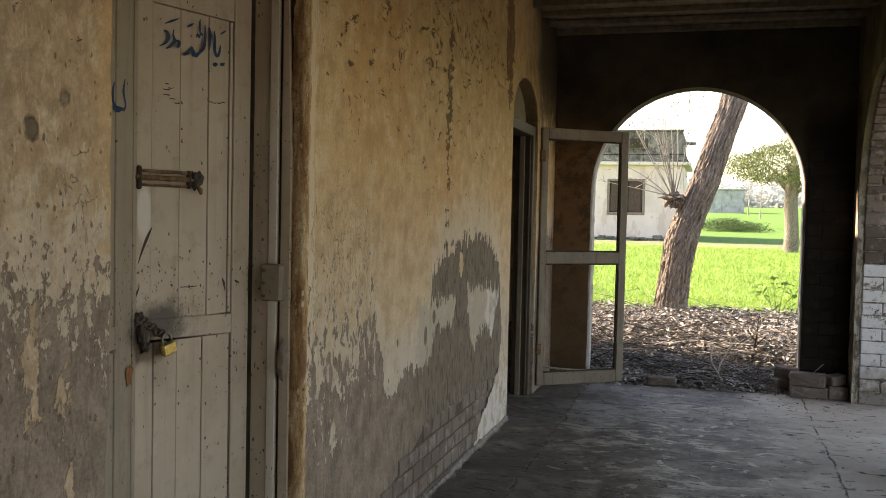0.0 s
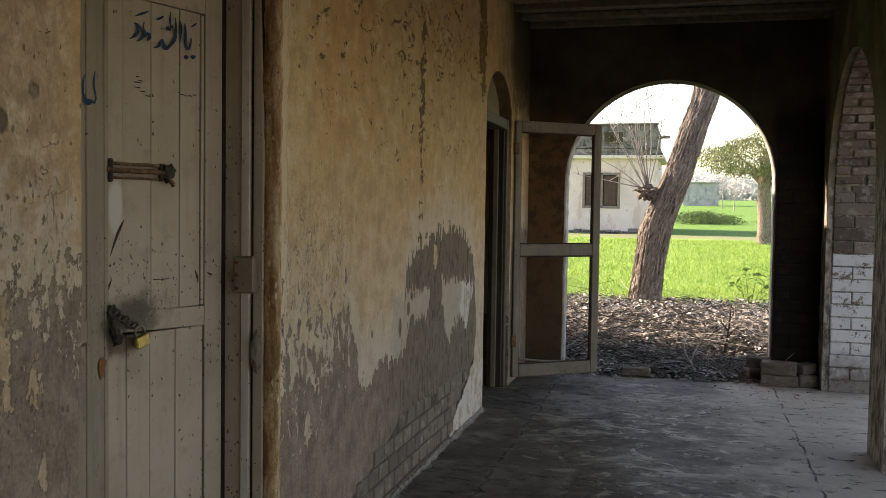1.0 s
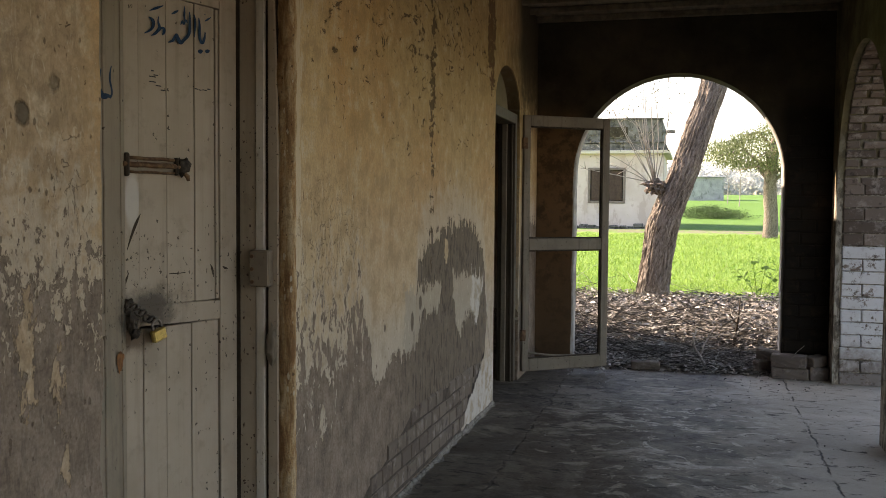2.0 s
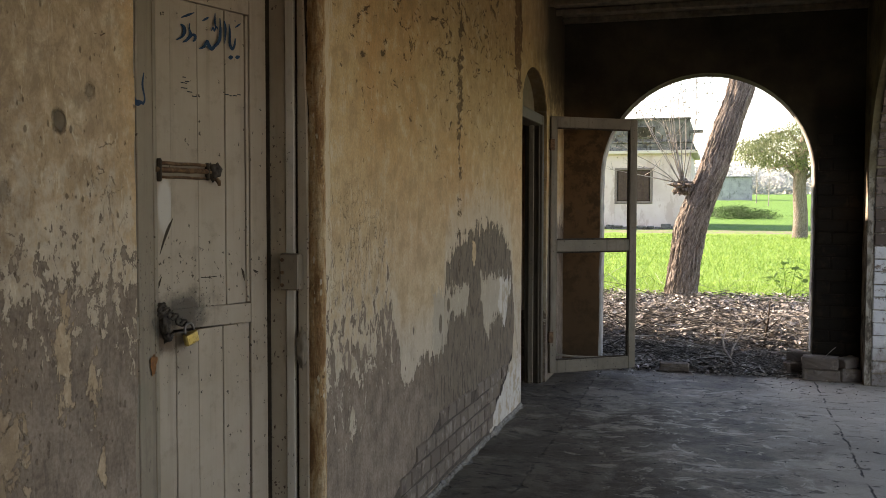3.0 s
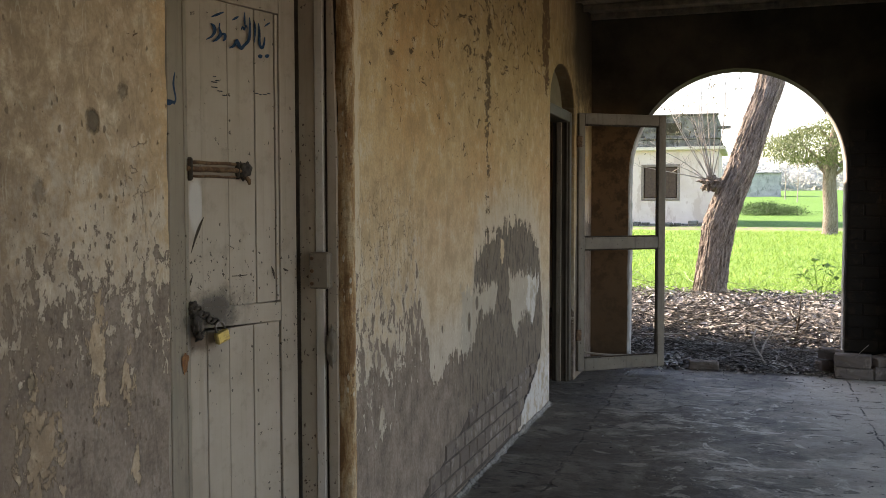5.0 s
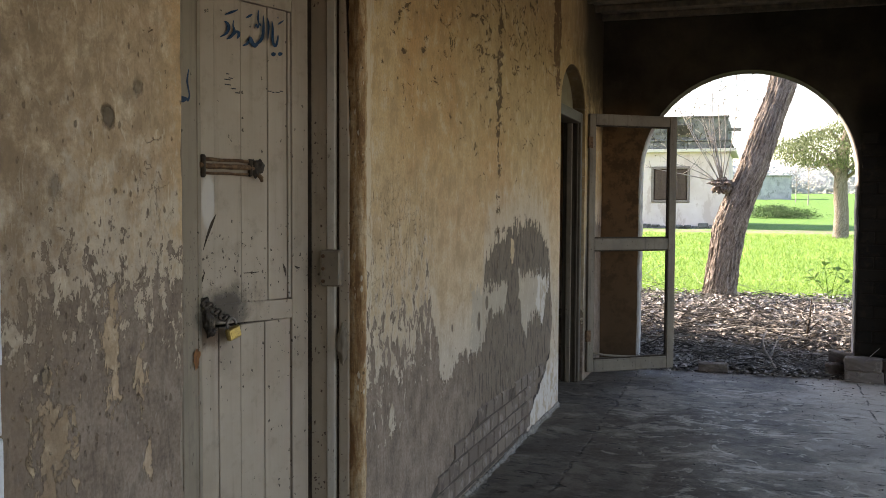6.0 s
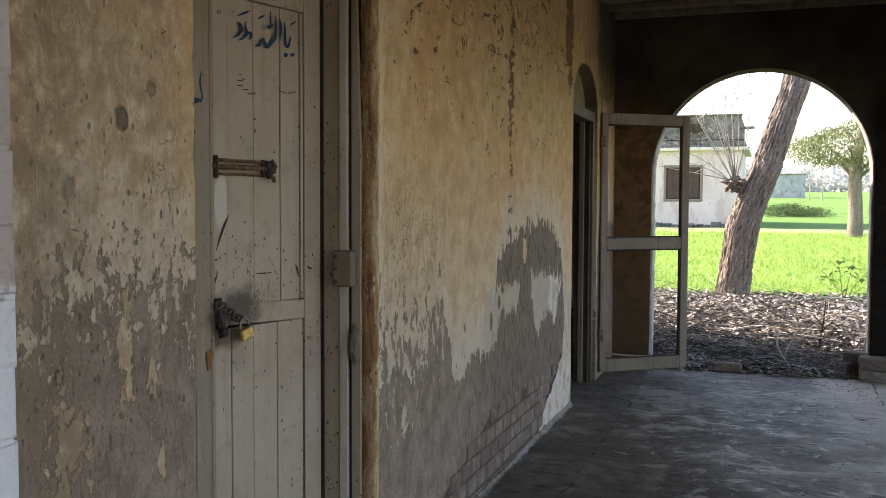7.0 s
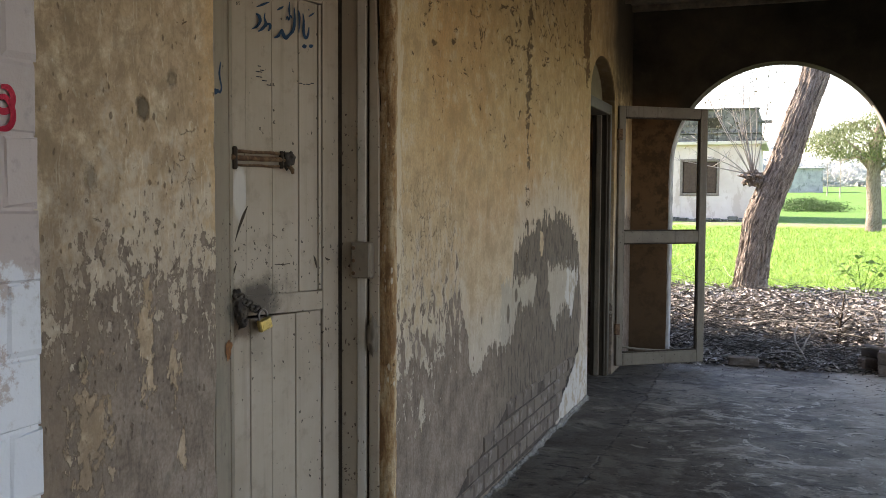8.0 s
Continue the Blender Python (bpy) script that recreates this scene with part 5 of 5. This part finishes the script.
in_house("wall", boxed(hx(-8.6), hx(-8.3), 0.3, 6.5, -0.3, 3.62), HOUSEW)
in_house("wall", boxed(hx(-8.3), hx(-0.36), 6.2, 6.5, -0.3, 3.62), HOUSEW)
bm = boxed(hx(-8.75), hx(0.24), -0.28, 6.7, 3.62, 3.78, bevel=0.02)
in_house("cornice", bm, CORN, "yellowed projecting cornice slab")
bm = bmesh.new()
for i in range(3):
    xx = -8.7
    while xx < -0.05:
        w = random.uniform(0.24, 0.34)
        box(bm, hx(xx), hx(min(xx + w - 0.03, 0.06 - 0.02 * i)), -0.18 + 0.06 * i + random.uniform(0, 0.03), 0.4, 3.785 + 0.12 * i, 3.885 + 0.12 * i, 0.014)
        xx += w
box(bm, hx(-8.68), hx(-0.04), -0.10, 6.5, 3.782, 4.10)
in_house("roof", bm, HOUSEC, "stepped grey weathered courses of small blocks")
in_house("ledge", boxed(hx(-8.7), hx(0.0), -0.12, 6.5, 4.135, 4.215, bevel=0.015), HOUSEC)
par = pierced_wall("parapet", -8.6, -0.14, 5.24, [], lambda u, v, d: Vector((u - OX, 0.06 + d, v)), 0.22, HOUSEC, "", 0.0, 0.8, low=4.21)
for key in ("category", "kind"):
    del par[key]
par.parent = house
in_house("parapet", boxed(hx(-0.36), hx(-0.14), 0.28, 6.4, 4.215, 5.24), HOUSEC)
in_house("coping", boxed(hx(-8.65), hx(-0.08), -0.02, 0.36, 5.245, 5.33, bevel=0.02), HOUSEC)
in_house("spout", boxed(hx(-0.14), hx(0.46), 0.4, 0.62, 4.62, 4.76, bevel=0.01), HOUSEC)
v = in_house("vent", boxed(hx(-2.68), hx(-1.68), -0.02, 0.062, 4.37, 4.94, bevel=0.02), HOUSEC)
# near-black panel in place of a hole, its shade in the colour
in_house("opening", boxed(hx(-2.62), hx(-1.74), -0.034, -0.018, 4.42, 4.90), NEARBLACK, "near-black panel standing for the unlit vent hole", v)
bm = bmesh.new()
rr = random.Random(3)
xx = -8.6
while xx < 0.1:
    w = rr.uniform(0.25, 0.5)
    for row in range(2):
        g = box(bm, hx(xx) + 0.1 * row, hx(xx + w - 0.02) + 0.1 * row, -0.10 - rr.uniform(0, 0.10), 0.0, -0.2 + 0.26 * row, 0.055 + rr.uniform(0.05, 0.24) * row, 0.03)
        for q in g:
            if q.is_valid:
                q.co += Vector((rr.uniform(-0.04, 0.04), 0, rr.uniform(-0.03, 0.03)))
    xx += w
in_house("plinth", bm, HOUSEC, "rough stone plinth")
win = in_house("window", boxed(hx(-3.62), hx(-1.82), 0.12, 0.16, 1.26, 2.96), DARKW, "brown shuttered window in a grey-brown frame")
in_house("wall", boxed(hx(-3.62), hx(-1.82), 0.02, 0.28, 0.0, 1.23), HOUSEW)
for a, b in ((-3.62, -3.50), (-1.94, -1.82), (-2.80, -2.64)):
    in_house("frame", boxed(hx(a), hx(b), -0.04, 0.12, 1.24, 2.96, bevel=0.012), FRAMEL, "", win)
for a, b in ((1.24, 1.36), (2.84, 2.96)):
    in_house("frame", boxed(hx(-3.50), hx(-1.94), -0.04, 0.12, a, b, bevel=0.012), FRAMEL, "", win)
for a, b in ((-3.47, -2.83), (-2.61, -1.97)):
    in_house("shutter", boxed(hx(a), hx(b), 0.02, 0.07, 1.38, 2.82, bevel=0.015), SHUT, "", win)
    for q in (-0.02, 0.30):
        in_house("shutter", boxed(hx(a + 0.06 + q), hx(a + 0.28 + q), 0.004, 0.022, 1.46, 2.74, bevel=0.01), SHUT, "", win)

hut = thing("field_hut", (2.50, 92.0, 1.9), "far grey flat-roofed field hut", "hut")
part("wall", boxed(-1.62, 1.62, 0, 4, -0.5, 2.26, bevel=0.03), HUTM, hut)
part("roof", boxed(-1.70, 1.70, -0.2, 4.2, 2.265, 2.38, bevel=0.03), HUTM, hut)

# dark low hedge, and far trees with the haze in their colour
rnd = random.Random(21)
vs, fs = [], []
for i in range(150):
    x = 2.4 + rnd.gauss(0, 1.1)
    leaf_cloud(vs, fs, (x, 60 + rnd.uniform(-2, 2), land(0, 60) + rnd.uniform(-0.1, 0.7) * max(0.2, 1 - abs(x - 2.2) * 0.25)), (0.35, 0.35, 0.12), 50, 0.10, rnd, 0.0)
tagged(new("hedge", raw_mesh("hedge", vs, fs, SCRUB)), "low dark green scrub along the field edge", "hedge", kind="stuff")
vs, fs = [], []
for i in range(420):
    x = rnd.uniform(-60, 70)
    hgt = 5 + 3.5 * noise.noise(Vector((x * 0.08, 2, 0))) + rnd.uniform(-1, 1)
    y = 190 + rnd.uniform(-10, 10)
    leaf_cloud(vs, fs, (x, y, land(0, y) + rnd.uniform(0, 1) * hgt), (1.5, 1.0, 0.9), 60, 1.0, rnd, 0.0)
tagged(new("far_trees", raw_mesh("far_trees", vs, fs, HAZE)), "line of far trees tinted pale for haze", "trees", kind="stuff")

for x, y, hh in ((4.9, 78.0, 3.3), (4.2, 84.0, 2.9)):
    sap = thing("bare_sapling", (x, y, land(0, y)), "thin bare young tree far across the field", "tree", "bare saplings")
    bm = bmesh.new()
    tube(bm, [(0, 0, -0.1), (0.05, 0, hh * 0.5), (-0.05, 0, hh)], [0.05, 0.035, 0.015], 6)
    part("trunk", bm, PALE, sap)
    bm = bmesh.new()
    for _ in range(14):
        z0 = rnd.uniform(0.35, 0.9) * hh
        d = Vector((rnd.uniform(-0.9, 0.9), rnd.uniform(-0.5, 0.5), rnd.uniform(0.3, 0.9)))
        tube(bm, [(0, 0, z0), Vector((0, 0, z0)) + d * 0.6, Vector((0, 0, z0)) + d], [0.020, 0.013, 0.007], 5)
    part("twigs", bm, PALE, sap)

# ---------------------------------------------------------------- litter in and beyond the arch
def mound(x, y):
    if y < 8.25:
        return 0.0
    f = max(0.0, min(1.0, (y - 8.45) / 1.6))
    g = max(0.0, min(1.0, (13.1 - y) / 1.9))
    return land(x, max(y, 8.86)) * min(1, f * 2) + 0.12 * f * g * (1 + 0.5 * noise.noise(Vector((x * 0.9, y * 0.9, 4))))


rnd = random.Random(12)
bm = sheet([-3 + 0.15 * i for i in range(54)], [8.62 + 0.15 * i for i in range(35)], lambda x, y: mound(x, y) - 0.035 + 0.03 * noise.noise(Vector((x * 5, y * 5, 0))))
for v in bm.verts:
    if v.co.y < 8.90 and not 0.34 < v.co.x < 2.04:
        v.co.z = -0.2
# near-black colour carries the shade in the heap's gaps
solo("leaf_mulch", bm, plain_plaster("leaf_mould", (0.012, 0.010, 0.008), (0.032, 0.027, 0.022), 14), "rotted leaf mould under the twigs, near black for the shaded gaps", "leaf litter", "stuff", smooth=True)


def litter_spot(near=False):
    if near:
        x = rnd.uniform(0.36, 2.03)
        return x, (8.58 if abs(x - 0.965) < 0.16 else 8.40) + 0.70 * rnd.random() ** 0.7
    while True:
        y = 8.36 + 5.2 * rnd.random() ** 1.25
        x = rnd.uniform(-1.6, 4.4)
        if y < 8.95 and not 0.40 < x < 2.0:
            continue
        if y < 8.62 and (rnd.random() < 0.75 or abs(x - 0.965) < 0.16):
            continue
        return x, y


vs, fs = [], []
for k in range(36000):
    x, y = litter_spot(k >= 32500)
    z = mound(x, y) + rnd.uniform(0.0, 0.05 + 0.06 * min(1.0, max(0.0, y - 8.8))) * min(1, (y - 8.3) / 0.4)
    a, L = rnd.uniform(0, 6.283), rnd.uniform(0.012, 0.036 + 0.010 * min(1, max(0, y - 9.4)))
    d = Vector((math.cos(a), math.sin(a), rnd.uniform(-0.6, 0.7))).normalized()
    s = d.cross(Vector((rnd.uniform(-1.1, 1.1), rnd.uniform(-1.1, 1.1), 1))).normalized()
    u = s.cross(d)
    p = Vector((x, y, z + 0.006))
    i = len(vs)
    w = L * rnd.uniform(0.28, 0.5)
    c = L * rnd.uniform(0.05, 0.25)
    vs += [p - d * L, p + s * w + u * c, p + d * L, p - s * w + u * c, p]
    fs += [(i, i + 1, i + 4), (i + 1, i + 2, i + 4), (i + 2, i + 3, i + 4), (i + 3, i, i + 4)]
tagged(new("dry_leaves", raw_mesh("dry_leaves", vs, fs, LITTER)), "thick litter of curled dry brown leaves", "leaf litter", kind="stuff")

vs, fs = [], []


def stick(p, d, L, r, bends=4, wander=0.25):
    global vs, fs
    d = Vector(d).normalized()
    pts = [Vector(p)]
    for _ in range(bends):
        d = (d + Vector((rnd.gauss(0, wander), rnd.gauss(0, wander), rnd.gauss(0, wander * 0.5)))).normalized()
        pts.append(pts[-1] + d * L / bends)
    for k in range(len(pts)):
        q = pts[k]
        t = (pts[min(k + 1, bends)] - pts[max(k - 1, 0)]).normalized()
        a = t.cross(Vector((0.2, 0.1, 1))).normalized()
        b = t.cross(a)
        rad = r * (1 - 0.55 * k / bends)
        for ang in (0, 1.5708, 3.1416, 4.7124):
            vs.append(q + (a * math.cos(ang) + b * math.sin(ang)) * rad)
    i0 = len(vs) - 4 * len(pts)
    for k in range(bends):
        for j in range(4):
            A, B = i0 + 4 * k + j, i0 + 4 * k + (j + 1) % 4
            fs.append((A, B, B + 4, A + 4))
    return pts


for k in range(2300):
    x, y = litter_spot(k >= 1950)
    if y < 8.5 and k < 1950:
        continue
    dens = 1.0 if y < 10.8 else 0.35
    if rnd.random() > dens:
        continue
    a = rnd.gauss(0, 0.9) + (3.1416 if rnd.random() < 0.5 else 0)
    L = 0.14 + 0.95 * rnd.random() ** 1.8
    if y < 9.0:
        L = min(L, 0.4)
    stick((x, y, mound(x, y) + rnd.uniform(0.01, 0.06 + 0.09 * min(1.0, max(0.0, y - 8.6)))), (math.cos(a), math.sin(a) * 0.6, rnd.uniform(-0.02, 0.22)), L, 0.0013 + 0.0040 * rnd.random() ** 2.4)
# longer boughs lying across the heap
for k in range(75):
    x, y = rnd.uniform(0.3, 3.0), 8.85 + 1.9 * rnd.random()
    a = rnd.gauss(0, 0.55) + (3.1416 if rnd.random() < 0.5 else 0)
    pts = stick((x, y, mound(x, y) + rnd.uniform(0.03, 0.10)), (math.cos(a), math.sin(a) * 0.5, rnd.uniform(-0.02, 0.16)), rnd.uniform(0.5, 1.1) if y > 9.2 else rnd.uniform(0.25, 0.45), rnd.uniform(0.0035, 0.0075), 6, 0.16)
    for q in pts[2:5:2]:
        stick(q, (math.cos(a + rnd.uniform(-0.9, 0.9)), math.sin(a + rnd.uniform(-0.9, 0.9)), rnd.uniform(0.0, 0.45)), rnd.uniform(0.12, 0.32), 0.0026, 3, 0.2)
tagged(new("brushwood", raw_mesh("brushwood", vs, fs, TWIG)), "tangled heap of thin dead twigs in the archway", "brushwood", kind="stuff")


def branch(name, lines, mat, label):
    bm = bmesh.new()
    for pts, r in lines:
        tube(bm, pts, [r * (1 - 0.6 * i / (len(pts) - 1)) for i in range(len(pts))], 8)
    return solo(name, bm, mat, label, "branch", smooth=True)


branch("dead_branch", [([(1.47, 8.62, 0.02), (1.42, 8.72, 0.10), (1.37, 8.80, 0.17), (1.36, 8.84, 0.24), (1.39, 8.9, 0.31)], 0.015), ([(1.42, 8.72, 0.10), (1.45, 8.84, 0.17), (1.51, 8.95, 0.27), (1.55, 9.0, 0.33)], 0.010)], PALE, "bleached forked dead branch lying on the brushwood")
branch("dead_branch", [([(1.62, 9.3, 0.30), (1.80, 9.3, 0.42), (2.02, 9.4, 0.40), (2.2, 9.5, 0.33)], 0.008), ([(2.02, 9.4, 0.40), (2.08, 9.42, 0.25), (2.05, 9.4, 0.10)], 0.006)], PALE, "bleached crooked dead branch lying on the brushwood")
branch("dead_branch", [([(1.74, 9.6, 0.08), (1.775, 9.62, 0.34), (1.79, 9.62, 0.54)], 0.013), ([(1.765, 9.62, 0.28), (1.69, 9.6, 0.38)], 0.009), ([(1.76, 9.62, 0.22), (1.85, 9.6, 0.33)], 0.007)], DARKW, "dark broken stub standing up out of the brushwood")

# leaves and grit blown on to the floor
rnd = random.Random(44)
vs, fs = [], []
for _ in range(460):
    y = 8.45 - 3.5 * rnd.random() ** 5.0
    x = rnd.uniform(0.1, 2.35) if y > 7.6 else rnd.uniform(0.45, 2.3)
    a, L = rnd.uniform(0, 6.283), rnd.uniform(0.004, 0.013 + 0.014 * max(0.0, min(1.0, (y - 8.0) / 0.4)))
    d = Vector((math.cos(a), math.sin(a), rnd.uniform(-0.1, 0.25)))
    s = Vector((-math.sin(a), math.cos(a), rnd.uniform(-0.2, 0.2)))
    p = Vector((x, y, 0.006))
    i = len(vs)
    w = L * rnd.uniform(0.2, 0.5)
    vs += [p - d * L * 0.4 + Vector((0, 0, 0.002)), p + s * w + Vector((0, 0, L * 0.2)), p + d * L, p - s * w + Vector((0, 0, L * 0.2)), p - Vector((0, 0, 0.005))]
    fs += [(i, i + 1, i + 4), (i + 1, i + 2, i + 4), (i + 2, i + 3, i + 4), (i + 3, i, i + 4)]
tagged(new("floor_litter", raw_mesh("floor_litter", vs, fs, LITTER)), "scattered dry leaf scraps and grit on the concrete", "leaf litter", kind="stuff")

# loose bricks at the foot of the arch
def loose_brick(x, y, z, rz, lx=0.235, ly=0.115, lz=0.075, mat=LOOSEB, rx=0, ry=0):
    bm = bmesh.new()
    box(bm, -lx / 2, lx / 2, -ly / 2, ly / 2, 0, lz, 0.008)
    bmesh.ops.subdivide_edges(bm, edges=bm.edges, cuts=3, use_grid_fill=True)
    for v in bm.verts:
        q = Vector((abs(v.co.x) / lx * 2, abs(v.co.y) / ly * 2, abs(v.co.z - lz / 2) / lz * 2))
        if sorted(q)[1] > 0.8:
            v.co = Vector((v.co.x * 0.97, v.co.y * 0.95, lz / 2 + (v.co.z - lz / 2) * (0.93 if v.co.z > lz / 2 else 1)))
        v.co += Vector((noise.noise(v.co * 25 + Vector((x * 9, y, z))), noise.noise(v.co * 25 + Vector((5, x * 7, 1))), noise.noise(v.co * 21) if v.co.z > 0.02 else 0.0)) * 0.009
    ob = solo("loose_brick", bm, mat, "loose dusty broken brick on the floor by the arch", "brick", group="loose bricks")
    ob.matrix_basis = pose(x, y, z, rx, ry, rz)
    return ob


loose_brick(2.13, 8.40, 0.0, -5, 0.29, 0.14, 0.095)
loose_brick(2.12, 8.395, 0.097, -10, 0.28, 0.14, 0.10, rx=2)
loose_brick(1.98, 8.60, 0.0, 25, 0.24, 0.13, 0.11)
loose_brick(2.0, 8.585, 0.113, -14, 0.25, 0.12, 0.09, ry=7)
loose_brick(2.335, 8.42, 0.0, 12, 0.16, 0.15, 0.11)
loose_brick(2.33, 8.415, 0.112, 34, 0.15, 0.12, 0.085, ry=-6)
loose_brick(0.965, 8.485, 0.0, 2, 0.25, 0.11, 0.075)

# a weed with broad leaves at the field edge
weed = thing("weed", (2.15, 12.6, 0.15), "young broad-leaved weed sapling at the field edge", "plant")
rnd = random.Random(31)
bm = bmesh.new()
vs, fs = [], []
for k in range(4):
    a = -0.75 + 0.5 * k
    p = [Vector((0, 0, -0.08)), Vector((a * 0.12, 0, 0.25)), Vector((a * 0.38, rnd.uniform(-0.08, 0.08), 0.48 + 0.22 * ((k * 5) % 3) / 2))]
    tube(bm, p, [0.006, 0.005, 0.002], 6)
    for _ in range(9):
        f = rnd.uniform(0.3, 1.0)
        q = p[1].lerp(p[2], f) if f > 0.4 else p[0].lerp(p[1], f * 2)
        d = Vector((rnd.uniform(-1, 1), rnd.uniform(-1, 1), rnd.uniform(-0.2, 0.5))).normalized()
        s = d.cross(Vector((0, 0, 1))).normalized()
        L, w = rnd.uniform(0.08, 0.15), rnd.uniform(0.022, 0.038)
        i = len(vs)
        vs += [q, q + d * L * 0.3 + s * w * 0.8, q + d * L * 0.65 + s * w - Vector((0, 0, 0.01)), q + d * L - Vector((0, 0, 0.03)), q + d * L * 0.65 - s * w - Vector((0, 0, 0.01)), q + d * L * 0.3 - s * w * 0.8, q + d * L * 0.5 + Vector((0, 0, -0.008))]
        fs += [(i + j, i + (j + 1) % 6, i + 6) for j in range(6)]
part("stem", bm, WEED, weed, "", True)
ob = new("leaves", raw_mesh("leaves", vs, fs, WEED))
ob.parent = weed

# wheat blades over the near field
rnd = random.Random(77)
vs, fs = [], []
for _ in range(62000):
    y = 12.7 + 26 * rnd.random() ** 1.5
    x = 1.2 + (y * 0.30 + 1.0) * rnd.uniform(-1, 1)
    z = land(x, y) - 0.02
    h = rnd.uniform(0.05, 0.14)
    a = rnd.uniform(0, 6.283)
    w = 0.0045 + 0.00032 * y
    lean = Vector((rnd.gauss(0, 0.06), rnd.gauss(0, 0.06), 0))
    s = Vector((math.cos(a), math.sin(a), 0)) * w
    p = Vector((x, y, z))
    i = len(vs)
    vs += [p - s, p + s, p + lean * 0.5 + Vector((0, 0, h * 0.6)) + s * 0.7, p + lean * 0.5 + Vector((0, 0, h * 0.6)) - s * 0.7, p + lean * 1.6 + Vector((0, 0, h))]
    fs += [(i, i + 1, i + 2, i + 3), (i + 3, i + 2, i + 4)]
tagged(new("wheat_grass", raw_mesh("wheat_grass", vs, fs, BLADE)), "bright green young wheat blades", "grass", kind="stuff")

# ---------------------------------------------------------------- single bricks of the walls
# far jamb of the side arch: bricks face the corridor's near end
brick_field(wall_right, RIGHT + 0.045, RIGHT + 0.415, 0.0, 1.6, Matrix.Translation((0, 8.232, 0)), JAMBB, 0.1, 0.33, 6, shift=0.176, deep=0.04, gap=0.008, loose=0.008)
brick_field(wall_right, RIGHT + 0.03, RIGHT + 0.415, 0.0, 1.6, Matrix.Translation((0, 5.832, 0)), JAMBB, 0.1, 0.33, 7, shift=0.176, deep=0.04, gap=0.008, loose=0.008)
rnd = random.Random(61)
for k in range(21):
    a = math.pi / 2 * (k + 0.5) / 21
    for u0, u1 in ((0.045, 0.27), (0.28, 0.415)) if k % 2 else ((0.045, 0.155), (0.165, 0.415)):
        ob = new("brick", brick_mesh(u1 - u0 - 0.014, 0.05, 0.056, JAMBB, k % 3))
        ob.parent = wall_right
        out = 0.964 - rnd.uniform(0.0, 0.012)
        ob.matrix_basis = Matrix.Translation((RIGHT + (u0 + u1) / 2, 7.265 + out * math.cos(a), 1.57 + out * math.sin(a))) @ pose(0, 0, 0, math.degrees(a) + rnd.uniform(-4, 4), rnd.uniform(-3, 3), rnd.uniform(-3, 3))
# bare courses at the foot of the left wall
brick_field(wall_left, 3.75, 6.40, 0.045, 0.46, Matrix.Translation((0.006, 0, 0)) @ pose(0, 0, 0, 0, 0, 90), RAWB, 0.085, 0.150, 9, shift=0.08, deep=0.03,
            gap=0.010, keep=lambda u, v, r: v < min(0.11 + 0.30 * (u - 3.85), 0.36) + r.uniform(-0.03, 0.03) and u < 5.63 + v * 1.66)
# dark mortar bed behind those courses
bm = bmesh.new()
n = 40
lower = [bm.verts.new((0.0025, 3.75 + 2.6 * i / n, 0.03)) for i in range(n + 1)]
upper = [bm.verts.new((0.0025, 3.75 + 2.6 * i / n, max(0.04, min(0.09 + 0.30 * (2.6 * i / n - 0.10), 0.36) + ragged(41, i * 0.2, 0.02)))) for i in range(n + 1)]
for i in range(n):
    if 3.75 + 2.6 * i / n < 5.73:
        bm.faces.new((lower[i], lower[i + 1], upper[i + 1], upper[i]))
part("mortar_bed", bm, plain_plaster("sooty_mortar", (0.05, 0.040, 0.032), (0.11, 0.088, 0.071), 20), wall_left)
# near-black courses of the end wall beside the arch
brick_field(wall_end, 2.075, RIGHT - 0.005, 0.0, 2.05, Matrix.Translation((0, END - 0.006, 0)), NEARBLACKB, 0.1, 0.24, 14, shift=0.12, deep=0.03, gap=0.010)
